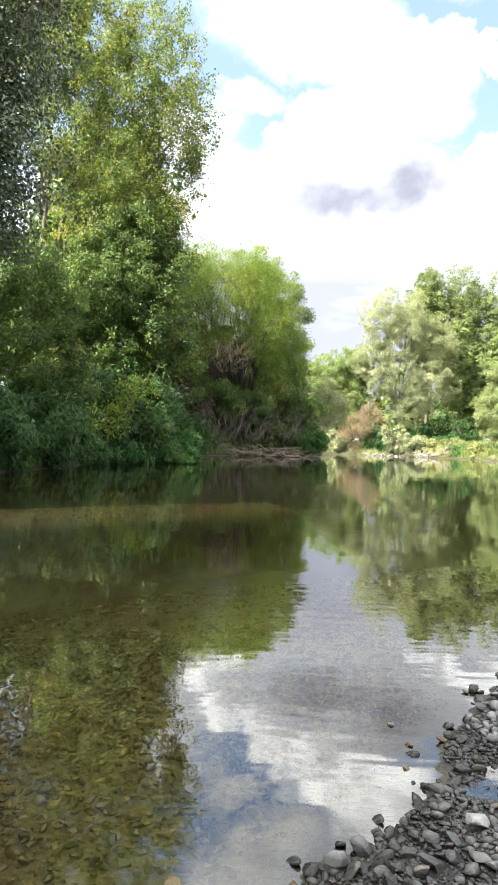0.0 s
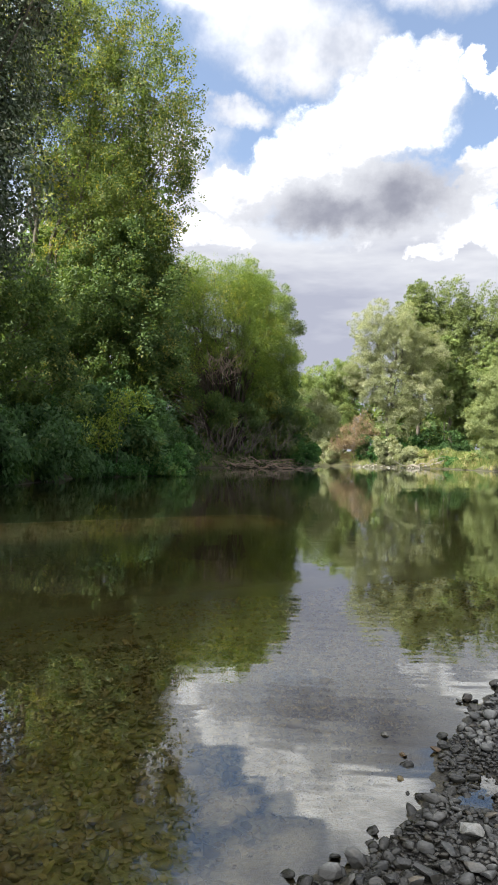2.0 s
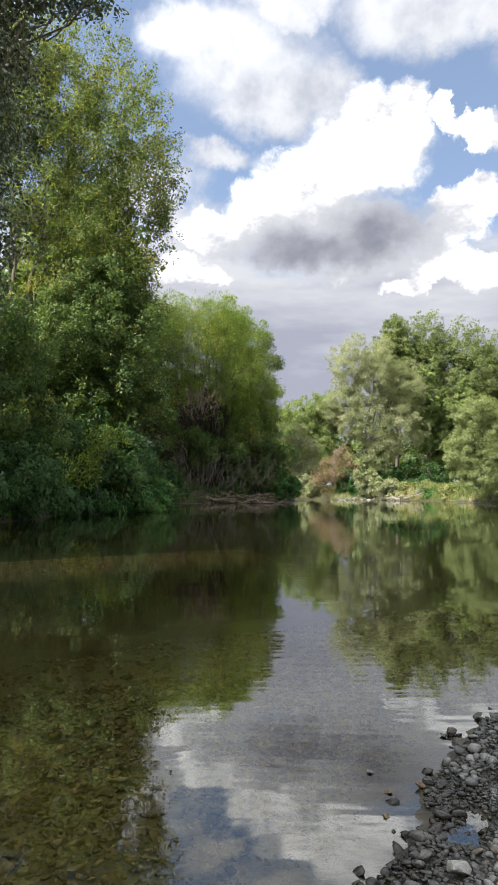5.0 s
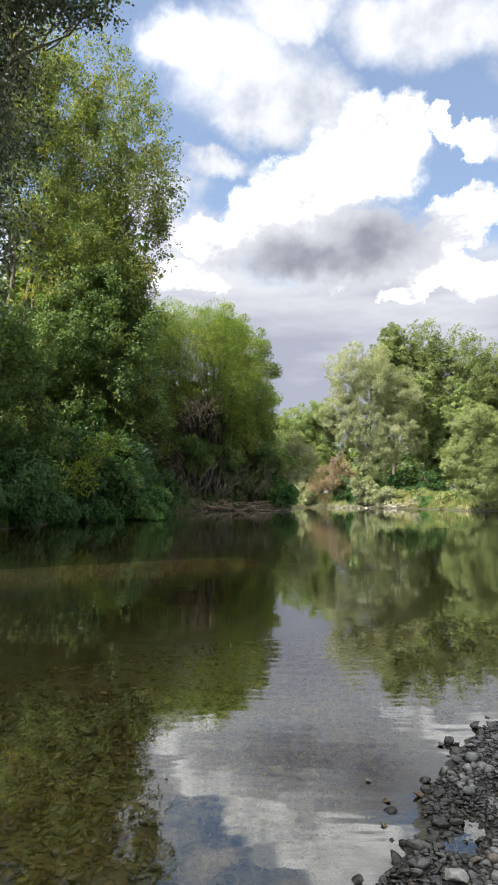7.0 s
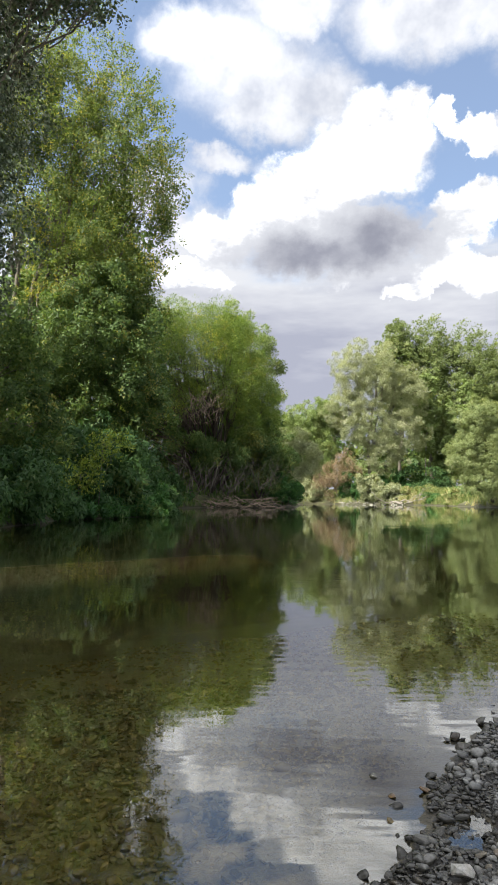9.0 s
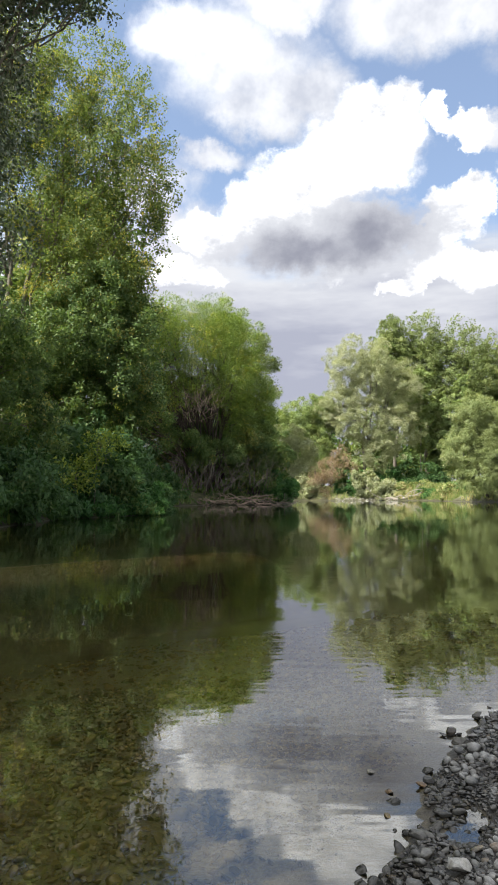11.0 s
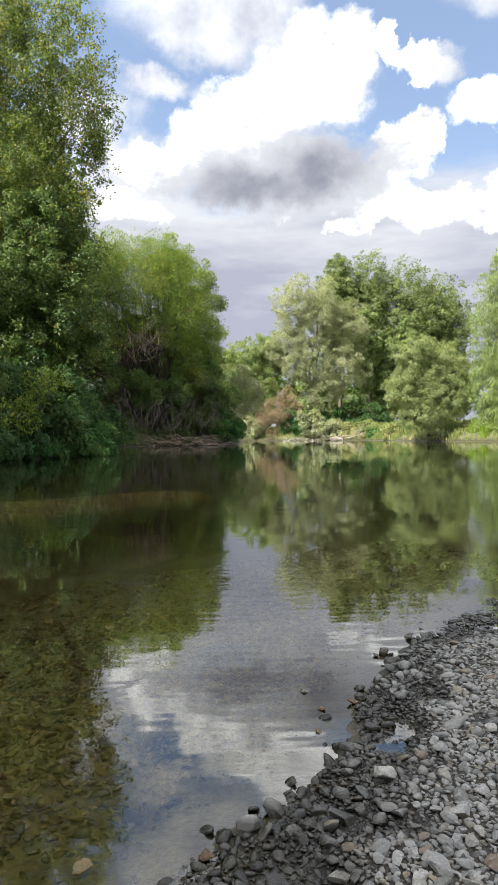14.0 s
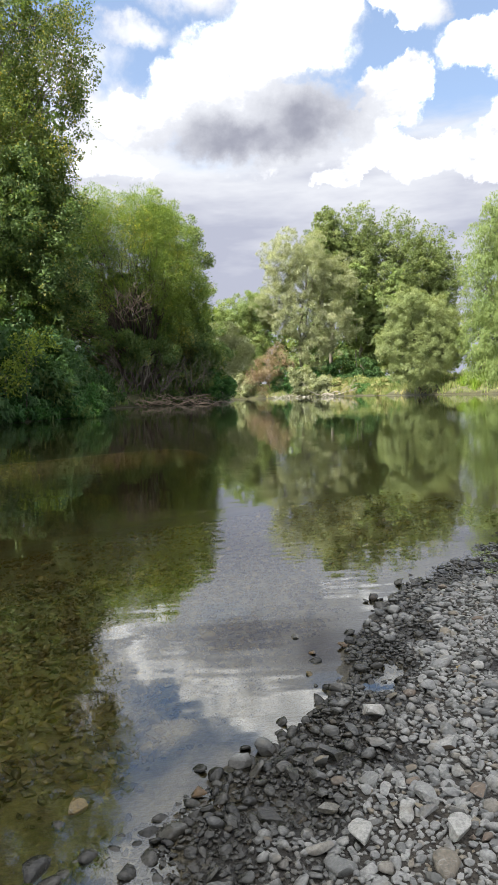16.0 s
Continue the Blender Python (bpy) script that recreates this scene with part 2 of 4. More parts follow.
def stone_material(name="river_stone", fixed=None):
    """River stones: dry pale grey above, dark and glossy where the water reaches."""
    m, n = material(name)
    geo = n.add("ShaderNodeNewGeometry")
    at, one = geo.outputs["Position"], geo.outputs["Random Per Island"]
    own = n.add("ShaderNodeObjectInfo").outputs["Random"]
    dice = n.math("FRACT", n.math("ADD", n.math("MULTIPLY", one, 7.13), n.math("MULTIPLY", own, 13.7)))
    body = ramp(n, dice, [(0.0, (0.10, 0.104, 0.102)), (0.25, (0.20, 0.205, 0.203)), (0.60, (0.27, 0.275, 0.27)), (0.90, (0.33, 0.332, 0.32)),
                          (0.945, (0.20, 0.178, 0.145)), (0.98, (0.25, 0.215, 0.155)), (1.0, (0.155, 0.118, 0.09))])
    if fixed:
        body = n.mix(n.noise(at, 30.0, 3.0, 0.5), rgb(*[c * 0.8 for c in fixed]), rgb(*[c * 1.2 for c in fixed]))
    fleck = n.noise(at, 160.0, 4.0, 0.7)
    vein = n.noise(n.vec("MULTIPLY", at, (1.0, 2.6, 1.7)), 38.0, 4.0, 0.6)
    body = n.mix(n.step(fleck, 0.34, 0.70, 0.0, 0.55), body, rgb(0.085, 0.085, 0.082))
    body = n.mix(n.step(vein, 0.54, 0.70, 0.0, 0.38), body, rgb(0.40, 0.40, 0.375))
    stain = n.noise(at, 17.0, 4.0, 0.6)
    body = n.mix(n.step(stain, 0.52, 0.68, 0.0, 0.45), body, rgb(0.15, 0.128, 0.092))
    body = n.mix(1.0, body, rgb(0.94, 0.915, 0.87), "MULTIPLY")
    z = n.add("ShaderNodeSeparateXYZ", at).outputs[2]
    edge = n.math("ADD", z, n.math("MULTIPLY", n.math("SUBTRACT", n.noise(at, 3.2, 3.0, 0.6), 0.5), 0.055))
    dry = n.step(edge, 0.022, 0.048)
    wet = 0.40 if fixed else 0.17
    soaked = n.mix(1.0, body, rgb(wet, wet * 0.96, wet * 0.86), "MULTIPLY")
    deep = n.step(z, 0.004, -0.025)
    algae = n.mix(n.math("MULTIPLY", deep, 0.92), soaked, n.mix(dice, rgb(0.088, 0.068, 0.027), rgb(0.250, 0.192, 0.078)))
    rough = n.math("ADD", n.math("MULTIPLY", dry, 0.62), 0.22)
    relief = bump(n, n.math("ADD", fleck, n.math("MULTIPLY", vein, 1.2)), 0.0028, 0.9)
    finish(n, principled(n, n.mix(dry, algae, body), rough, n.math("ADD", n.math("MULTIPLY", dry, 0.08), 0.32), relief))
    return m


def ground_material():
    """Gravelly mud by the water, a bed whose silt darkens by depth as water would dim it, grassy earth on the banks."""
    m, n = material("ground")
    at = n.add("ShaderNodeNewGeometry").outputs["Position"]
    s = n.add("ShaderNodeSeparateXYZ", at)
    z = s.outputs[2]
    grain = n.noise(at, 55.0, 6.0, 0.7)
    lump = n.noise(at, 6.0, 4.0, 0.6)
    mud = ramp(n, n.math("ADD", n.math("MULTIPLY", grain, 0.7), n.math("MULTIPLY", lump, 0.3)), [(0.30, (0.017, 0.014, 0.010)), (0.55, (0.042, 0.035, 0.026)), (0.75, (0.090, 0.078, 0.060))])
    pebbly = ramp(n, grain, [(0.32, (0.066, 0.054, 0.022)), (0.50, (0.140, 0.112, 0.046)), (0.72, (0.225, 0.180, 0.078))])
    dimmed_silt = ramp(n, lump, [(0.35, (0.052, 0.044, 0.014)), (0.70, (0.094, 0.076, 0.025))])
    sand = ramp(n, lump, [(0.30, (0.20, 0.140, 0.052)), (0.70, (0.30, 0.205, 0.085))])
    # deeper bed takes a darker silt colour, standing in for light lost in water
    bed = n.mix(n.step(z, -0.12, -0.50), pebbly, dimmed_silt)
    # a sandy shoal lies across the stream
    sy = n.math("SUBTRACT", s.outputs[1], n.math("MULTIPLY", s.outputs[0], 0.80))
    shoal = n.step(n.math("ABSOLUTE", n.math("SUBTRACT", n.math("ADD", sy, n.math("MULTIPLY", lump, 0.5)), 13.2)), 0.82, 0.40)
    shoal = n.math("MULTIPLY", shoal, n.step(s.outputs[0], 1.4, 0.2))
    shoal = n.math("MULTIPLY", shoal, n.step(z, -0.34, -0.18))
    bed = n.mix(shoal, bed, sand)
    earth = ramp(n, n.noise(at, 2.2, 5.0, 0.6), [(0.3, (0.035, 0.032, 0.018)), (0.55, (0.070, 0.075, 0.028)), (0.75, (0.115, 0.135, 0.045))])
    mud = n.mix(n.step(z, 0.045, 0.02), mud, n.mix(1.0, mud, rgb(0.32, 0.32, 0.30), "MULTIPLY"))
    earth = n.mix(n.step(z, 0.45, 0.12), earth, n.mix(1.0, earth, rgb(0.42, 0.38, 0.34), "MULTIPLY"))
    land = n.mix(n.step(n.vec("LENGTH", at), 7.0, 10.0), mud, earth)
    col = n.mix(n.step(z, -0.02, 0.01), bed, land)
    finish(n, principled(n, col, n.math("ADD", n.step(z, 0.0, 0.06, 0.0, 0.35), 0.5), 0.4, bump(n, grain, 0.012)))
    return m


def water_material():
    """Clear, slightly brown river water: gloss by Fresnel over a tinted, see-through body."""
    m, n = material("river_water")
    at = n.add("ShaderNodeNewGeometry").outputs["Position"]
    small = n.noise(n.vec("MULTIPLY", at, (0.6, 1.7, 1.0)), 6.0, 1.0, 0.5)
    wide = n.noise(n.vec("MULTIPLY", at, (0.5, 1.4, 1.0)), 1.0, 2.0, 0.5)
    calm = n.step(n.noise(at, 0.35, 2.0, 0.5), 0.42, 0.62, 0.2, 1.3)
    height = n.math("ADD", n.math("MULTIPLY", n.math("MULTIPLY", small, calm), RIPPLE), n.math("MULTIPLY", wide, SWELL))
    nor = bump(n, height, 1.0)
    fres = n.add("ShaderNodeFresnel", 2.08, nor).outputs[0]
    body = n.add("ShaderNodeBsdfTransparent", rgb(0.92, 0.91, 0.76)).outputs[0]
    gloss = n.add("ShaderNodeBsdfGlossy", rgb(0.96, 0.985, 1.0), 0.016)
    gloss.distribution = "GGX"
    n.put(gloss.inputs["Normal"], nor)
    finish(n, n.add("ShaderNodeMixShader", fres, body, gloss.outputs[0]).outputs[0])
    return m


RIPPLE, SWELL = 0.0010, 0.0026
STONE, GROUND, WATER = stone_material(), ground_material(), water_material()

# ---- mesh helpers ----


class Wave:
    """Smooth pseudo-noise in space, about -1 to 1."""

    def __init__(self, seed, size, count=10):
        r = np.random.default_rng(seed)
        k = r.normal(size=(count, 3))
        self.k = k / np.linalg.norm(k, axis=1)[:, None] * (2 * np.pi / size) * r.uniform(0.6, 1.8, (count, 1))
        self.p = r.uniform(0, 6.28, count)

    def __call__(self, pts):
        return np.sin(np.asarray(pts) @ self.k.T + self.p).sum(1) / np.sqrt(len(self.p))


def mesh_of(name, verts, faces, mat, smooth=False):
    """A mesh from an array of points and an array of equal-sided faces."""
    verts, faces = np.asarray(verts, float), np.asarray(faces, int)
    me = bpy.data.meshes.new(name)
    k = faces.shape[1]
    me.vertices.add(len(verts))
    me.vertices.foreach_set("co", verts.ravel())
    me.loops.add(faces.size)
    me.loops.foreach_set("vertex_index", faces.ravel())
    me.polygons.add(len(faces))
    me.polygons.foreach_set("loop_start", np.arange(0, faces.size, k))
    me.polygons.foreach_set("loop_total", np.full(len(faces), k))
    me.polygons.foreach_set("use_smooth", np.broadcast_to(smooth, len(faces)).astype(bool))
    me.update(calc_edges=True)
    me.validate()
    me.materials.append(mat)
    return me


def part(name, geo, mat, parent=None, label="", smooth=False):
    """Links points and faces as one mesh object under a thing or under a part; the points are in the thing's own space."""
    ob = new(name, mesh_of(name, geo[0], geo[1], mat, smooth))
    if parent is not None:
        ob.parent = parent
    return tagged(ob, label) if label else ob


def thing(name, at, label, category, group="", kind=""):
    e = new(name)
    e.location = at
    e.empty_display_size = 0.3
    return tagged(e, label, category, group, kind)


def joined(geos):
    vs, fs, off = [], [], 0
    for v, f in geos:
        vs.append(np.asarray(v, float)), fs.append(np.asarray(f, int) + off)
        off += len(v)
    return np.concatenate(vs), np.concatenate(fs)


def tube(path, radii, sides=7):
    """A tapered, closed limb along a path."""
    path, radii = np.asarray(path, float), np.asarray(radii, float)
    t = np.gradient(path, axis=0)
    t /= np.linalg.norm(t, axis=1)[:, None] + 1e-9
    ref = np.where(np.abs(t[:, 2:]) < 0.9, np.array([[0.0, 0, 1]]), np.array([[1.0, 0, 0]]))
    a = np.cross(t, ref)
    a /= np.linalg.norm(a, axis=1)[:, None] + 1e-9
    b = np.cross(t, a)
    ang = np.linspace(0, 2 * np.pi, sides, endpoint=False)
    ring = a[:, None] * np.cos(ang)[None, :, None] + b[:, None] * np.sin(ang)[None, :, None]
    v = (path[:, None] + ring * radii[:, None, None]).reshape(-1, 3)
    v = np.r_[v, path[:1], path[-1:]]
    m = len(path)
    i, j = np.meshgrid(np.arange(m - 1), np.arange(sides), indexing="ij")
    i, j = i.ravel(), j.ravel()
    k = (j + 1) % sides
    f = np.c_[i * sides + j, (i + 1) * sides + j, (i + 1) * sides + k, i * sides + k]
    jj = np.arange(sides)
    kk = (jj + 1) % sides
    lo, hi = m * sides, m * sides + 1
    f = np.r_[f, np.c_[np.full(sides, lo), jj, kk, kk], np.c_[np.full(sides, hi), (m - 1) * sides + kk, (m - 1) * sides + jj, (m - 1) * sides + jj]]
    f = f.reshape(-1, 4)
    tri = np.r_[f[:, [0, 1, 2]], f[: (m - 1) * sides, [0, 2, 3]]]
    return v, tri


def limb(r, a, b, r0, r1, bend=0.12, n=7, sag=0.0, sides=7):
    """A crooked limb from a to b."""
    a, b = np.asarray(a, float), np.asarray(b, float)
    s = np.linspace(0, 1, n)[:, None]
    length = np.linalg.norm(b - a)
    kink = np.cumsum(r.normal(size=(n, 3)), axis=0) * length * bend / n
    kink -= s * kink[-1]
    kink[0] = 0
    p = a + (b - a) * s + kink
    p[:, 2] += np.sin(s[:, 0] * np.pi) * sag * length
    return tube(p, r0 + (r1 - r0) * s[:, 0] ** 0.8, sides)


def leaf_cloud(seed, lobes, count, size, slim=0.45, droop=0.2, fill=0.55, spread=0.45, gap=-0.55, gap_size=2.2, rough=0.28, outward=0.35, cover=1.5, floor=0.06, jitter=0.55, blade=3):
    """Many small leaves on uneven boughs with gaps between them: lobes are (x, y, z, rx, ry, rz), each carries many small boughs."""
    r = np.random.default_rng(seed)
    L = np.asarray(lobes, float)
    w = L[:, 3] * L[:, 4] + L[:, 3] * L[:, 5] + L[:, 4] * L[:, 5]
    sub = spread * 1.75
    boughs = int(max(10, cover * (4.19 * w).sum() / (3.14 * sub * sub)))
    pick = r.choice(len(L), boughs, p=w / w.sum())
    d = r.normal(size=(boughs, 3))
    d /= np.linalg.norm(d, axis=1)[:, None]
    bulge = 1 + rough * Wave(seed + 1, 1.1)(d + pick[:, None] * 3.7) + 0.4 * rough * Wave(seed + 2, 0.45)(d + pick[:, None] * 1.9)
    rad = np.minimum((fill + (1 - fill) * r.uniform(0, 1, boughs) ** 0.5) * bulge, 1.35)
    c = L[pick, :3] + d * L[pick, 3:] * rad[:, None]
    keep = (Wave(seed + 3, gap_size)(c) > gap) & (c[:, 2] > floor)
    if keep.sum() < 5:
        keep[:] = True
    c, d = c[keep], d[keep]
    big = sub * r.uniform(0.5, 1.25, len(c))
    own = r.choice(len(c), count, p=big ** 2 / (big ** 2).sum())
    out = r.normal(size=(count, 3))
    out /= np.linalg.norm(out, axis=1)[:, None]
    out = out + 0.45 * d[own]
    out /= np.linalg.norm(out, axis=1)[:, None]
    at = c[own] + out * (big[own] * r.uniform(0.25, 1.08, count) ** 0.55)[:, None] * np.array([1, 1, 0.85])
    nor = r.normal(size=(count, 3)) * jitter + out * 0.65 + d[own] * 0.8 + np.array([0, 0, 0.40])
    tip = r.normal(size=(count, 3)) * 0.75 + (out + 0.5 * d[own]) * outward + np.array([0, 0, -droop])
    tip /= np.linalg.norm(tip, axis=1)[:, None]
    side = np.cross(tip, nor)
    side /= np.linalg.norm(side, axis=1)[:, None] + 1e-9
    nor = np.cross(side, tip)
    s = size * r.uniform(0.6, 1.35, count)[:, None]
    at[:, 2] = np.maximum(at[:, 2], floor + r.uniform(0, 0.12, count))
    if blade == 3:
        v = np.stack([at - tip * s * 0.35 - side * s * slim * 0.5, at - tip * s * 0.35 + side * s * slim * 0.5, at + tip * s * 0.65 + nor * s * 0.05], 1).reshape(-1, 3)
        return v, np.arange(count * 3).reshape(count, 3)
    v = np.stack([at - tip * s * 0.5, at + side * s * slim * 0.5 + nor * s * 0.06 - tip * s * 0.06, at + tip * s * 0.5, at - side * s * slim * 0.5 + nor * s * 0.06 - tip * s * 0.06], 1).reshape(-1, 3)
    return v, np.arange(count * 4).reshape(count, 4)


def plant(name, base, lobes, leaf, label, category="tree", seed=1, count=20000, size=0.2, trunk=0.25, bark=None, stems=None, twigs=4, group="", sag=0.05, crown_label="", **how):
    """A tree or shrub: stems from the ground, limbs into every bough, twigs within, and a crown of single leaves."""
    bark = bark or BARK
    r = np.random.default_rng(seed * 7 + 3)
    base = np.asarray(base, float)
    L = np.asarray(lobes, float)
    L = L - np.r_[base, 0, 0, 0]
    top = thing(name, base, label, category, group)
    order = L[np.argsort(-L[:, 5] * L[:, 3])]
    heads = stems or [(order[0, 0] * 0.8, order[0, 1] * 0.8, max(order[0, 2], 0.6))]
    for hx, hy, hz in heads:
        geo = limb(r, (hx * 0.05 + r.normal() * trunk * 0.5, hy * 0.05 + r.normal() * trunk * 0.5, -0.3), (hx, hy, hz), trunk, trunk * 0.38, 0.10, 9, 0.0, 9)
        part("trunk" if len(heads) == 1 else "stem", geo, bark, top, smooth=True)
    for x, y, z, rx, ry, rz in L:
        h = heads[int(np.argmin([math.hypot(x - q[0], y - q[1]) + abs(z - q[2]) for q in heads]))]
        f = r.uniform(0.35, 0.8)
        start = np.array(h) * f
        bough = part("limb", limb(r, start, (x, y, z), trunk * 0.42, trunk * 0.16, 0.25, 8, sag), bark, top, smooth=True)
        for _ in range(twigs):
            d = r.normal(size=3)
            d /= np.linalg.norm(d)
            d[2] = abs(d[2]) * 0.8 - 0.1
            a = start + (np.array((x, y, z)) - start) * r.uniform(0.45, 1.0)
            part("twig", limb(r, a, np.array((x, y, z)) + d * np.array((rx, ry, rz)) * 0.85, trunk * 0.17, trunk * 0.03, 0.3, 7, 0.05, 5), bark, bough, smooth=True)
    part("crown", leaf_cloud(seed, L, count, size, floor=0.05 - base[2], **how), leaf, top, crown_label)
    return top

# ---- the lie of the land ----
NEAR_SHORE = [(-14, -60), (-8, -20), (-4, -5), (-1.6, -1.2), (-0.85, 0.3), (-0.5, 0.95), (-0.33, 1.28), (-0.22, 1.45), (-0.03, 1.54), (0.105, 1.68), (0.295, 1.84), (0.45, 2.0),
              (0.54, 2.25), (0.58, 2.44), (0.69, 2.56), (0.86, 2.86), (1.12, 3.28), (1.58, 3.77), (2.04, 4.12), (4, 5.5), (8, 8), (15, 10.5), (40, 15), (140, 20)]
FAR_SHORE = [(140, 40), (60, 41), (40, 43), (33, 47), (29.5, 53), (27.5, 60), (25.5, 68), (22.5, 74), (21.5, 84), (17, 88), (12, 88.5), (8, 91), (5.5, 88), (5.0, 76),
             (4.0, 67), (1.8, 62.5), (-3.2, 60), (-6.2, 56), (-6.4, 42), (-5.2, 33.5), (-6.0, 31), (-7.8, 28.5), (-7.7, 21), (-8.8, 12), (-10.5, 0), (-14, -15), (-22, -60)]
SHORE = np.array(NEAR_SHORE + FAR_SHORE, float)


def shore_distance(x, y):
    """Metres to the water's edge: positive on land, negative over water."""
    p = np.c_[x, y]
    a, b = SHORE, np.roll(SHORE, -1, 0)
    best, inside = np.full(len(p), 1e9), np.zeros(len(p), bool)
    for (ax, ay), (bx, by) in zip(a, b):
        ex, ey = bx - ax, by - ay
        t = np.clip(((p[:, 0] - ax) * ex + (p[:, 1] - ay) * ey) / (ex * ex + ey * ey + 1e-12), 0, 1)
        best = np.minimum(best, np.hypot(p[:, 0] - ax - t * ex, p[:, 1] - ay - t * ey))
        if ay != by:
            inside ^= ((ay > p[:, 1]) != (by > p[:, 1])) & (p[:, 0] < (bx - ax) * (p[:, 1] - ay) / (by - ay) + ax)
    return np.where(inside, -best, best)


SMALL, BIG, HUGE = Wave(5, 0.35), Wave(6, 1.6), Wave(8, 14.0)


def ground_height(x, y):
    x, y = np.asarray(x, float), np.asarray(y, float)
    d = shore_distance(x, y)
    p = np.c_[x, y, np.zeros_like(x)]
    near = 1 / (1 + np.exp(np.clip((y - 0.18 * x - 13.0) * 0.6, -50, 50))) * (1 / (1 + np.exp(np.clip(-(x + 7.0) * 1.2, -50, 50))))
    bar = np.where(d > 0, 0.085 * np.minimum(d, 6) + 0.02 * np.maximum(d - 6, 0) * (d < 60), 0.07 * np.maximum(d, -0.4) + 0.10 * np.maximum(np.minimum(d + 0.4, 0), -2.6) + 0.20 * np.maximum(np.minimum(d + 3.0, 0), -7))
    bank = np.where(d > 0, 1.5 * (1 - np.exp(-np.maximum(d, 0) / 1.6)) + 0.02 * np.minimum(d, 60), 0.35 * np.maximum(d, -2.5) + 0.04 * np.maximum(np.minimum(d + 2.5, 0), -8))
    z = near * bar + (1 - near) * bank
    ease = np.clip(np.abs(d) / 0.25, 0.6, 1)
    z = z + (0.010 * SMALL(p) + 0.016 * BIG(p)) * ease * near
    z = z + 0.25 * HUGE(p) * (1 - near) * (d > 2.5)
    z = np.where((d < 0) & (near > 0.5), np.minimum(z, 0.06 * np.maximum(d, -1.0)), z)
    # small puddles behind the water's edge
    for px, py, ra, rb in ((0.70, 2.20, 0.075, 0.10), (0.86, 2.44, 0.06, 0.08), (0.62, 2.08, 0.05, 0.05)):
        z = z - 0.045 * np.exp(-((x - px) / ra) ** 2 - ((y - py) / rb) ** 2)
    # the sandy shoal
    s = y - 0.80 * x - 13.0
    shoal = np.exp(-(s / 0.72) ** 4) / (1 + np.exp(np.minimum((x - 0.8) * 3.5, 50)))
    z = np.where(d < -0.3, z + (np.maximum(z, -0.05) - z) * shoal, z)
    return z


def stretch(start, bands, far):
    """Grid lines: bands of (end, step) from start on, then out to the horizon on both sides."""
    lines = []
    for end, step in bands:
        lines.append(np.arange(start, end - 1e-6, step))
        start = end
    grow = np.geomspace(1, far, 16)
    return np.r_[(lines[0][0] - grow)[::-1], np.concatenate(lines), start, start + grow]


gx = stretch(-40.0, [(-8.0, 0.8), (-2.0, 0.25), (3.0, 0.05), (60.0, 0.8)], 2500.0)
gy = stretch(-30.0, [(0.0, 0.8), (5.0, 0.05), (16.0, 0.25), (125.0, 0.8)], 2500.0)
mx, my = np.meshgrid(gx, gy)
gz = ground_height(mx.ravel(), my.ravel())
nx, ny = len(gx), len(gy)
ii, jj = np.meshgrid(np.arange(ny - 1), np.arange(nx - 1), indexing="ij")
k0 = (ii * nx + jj).ravel()
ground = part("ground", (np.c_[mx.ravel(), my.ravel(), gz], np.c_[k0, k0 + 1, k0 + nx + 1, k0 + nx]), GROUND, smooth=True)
tagged(ground, "muddy gravel shore, river bed and earthen banks", "ground", kind="structure")

wv = [(-70.0, -70.0, 0.0), (150.0, -70.0, 0.0), (150.0, 110.0, 0.0), (-70.0, 110.0, 0.0)]
water = part("water", (wv, [(0, 1, 2, 3)]), WATER)
tagged(water, "calm clear river water mirroring trees and clouds", "water", kind="structure")

# ---- left bank ----


def dome(mid, half, count, seed):
    """Boughs over a dome that is open at its foot towards the river."""
    r = np.random.default_rng(seed)
    out = []
    for i in range(count):
        up = -0.25 + 1.22 * (i + 0.5) / count
        turn = i * 2.39996 + r.uniform(-0.3, 0.3)
        flat = math.sqrt(max(0.0, 1 - up * up)) if up > 0 else 1.0
        size = r.uniform(1.25, 1.95)
        x = mid[0] + math.cos(turn) * flat ** 0.8 * (half[0] - size * 0.8)
        y = mid[1] + math.sin(turn) * flat ** 0.8 * (half[1] - size * 0.8)
        z = mid[2] + up * half[2] + r.uniform(-0.5, 0.5) * (1 - abs(up))
        if y < mid[1] + 1.0 and x < mid[0] + 4.8 and z < 8.2 + 0.30 * (x - mid[0]):
            continue
        out.append((x, y, min(z, mid[2] + half[2] + 1.6 - size), size * 1.15, size, size * 1.05))
    return out


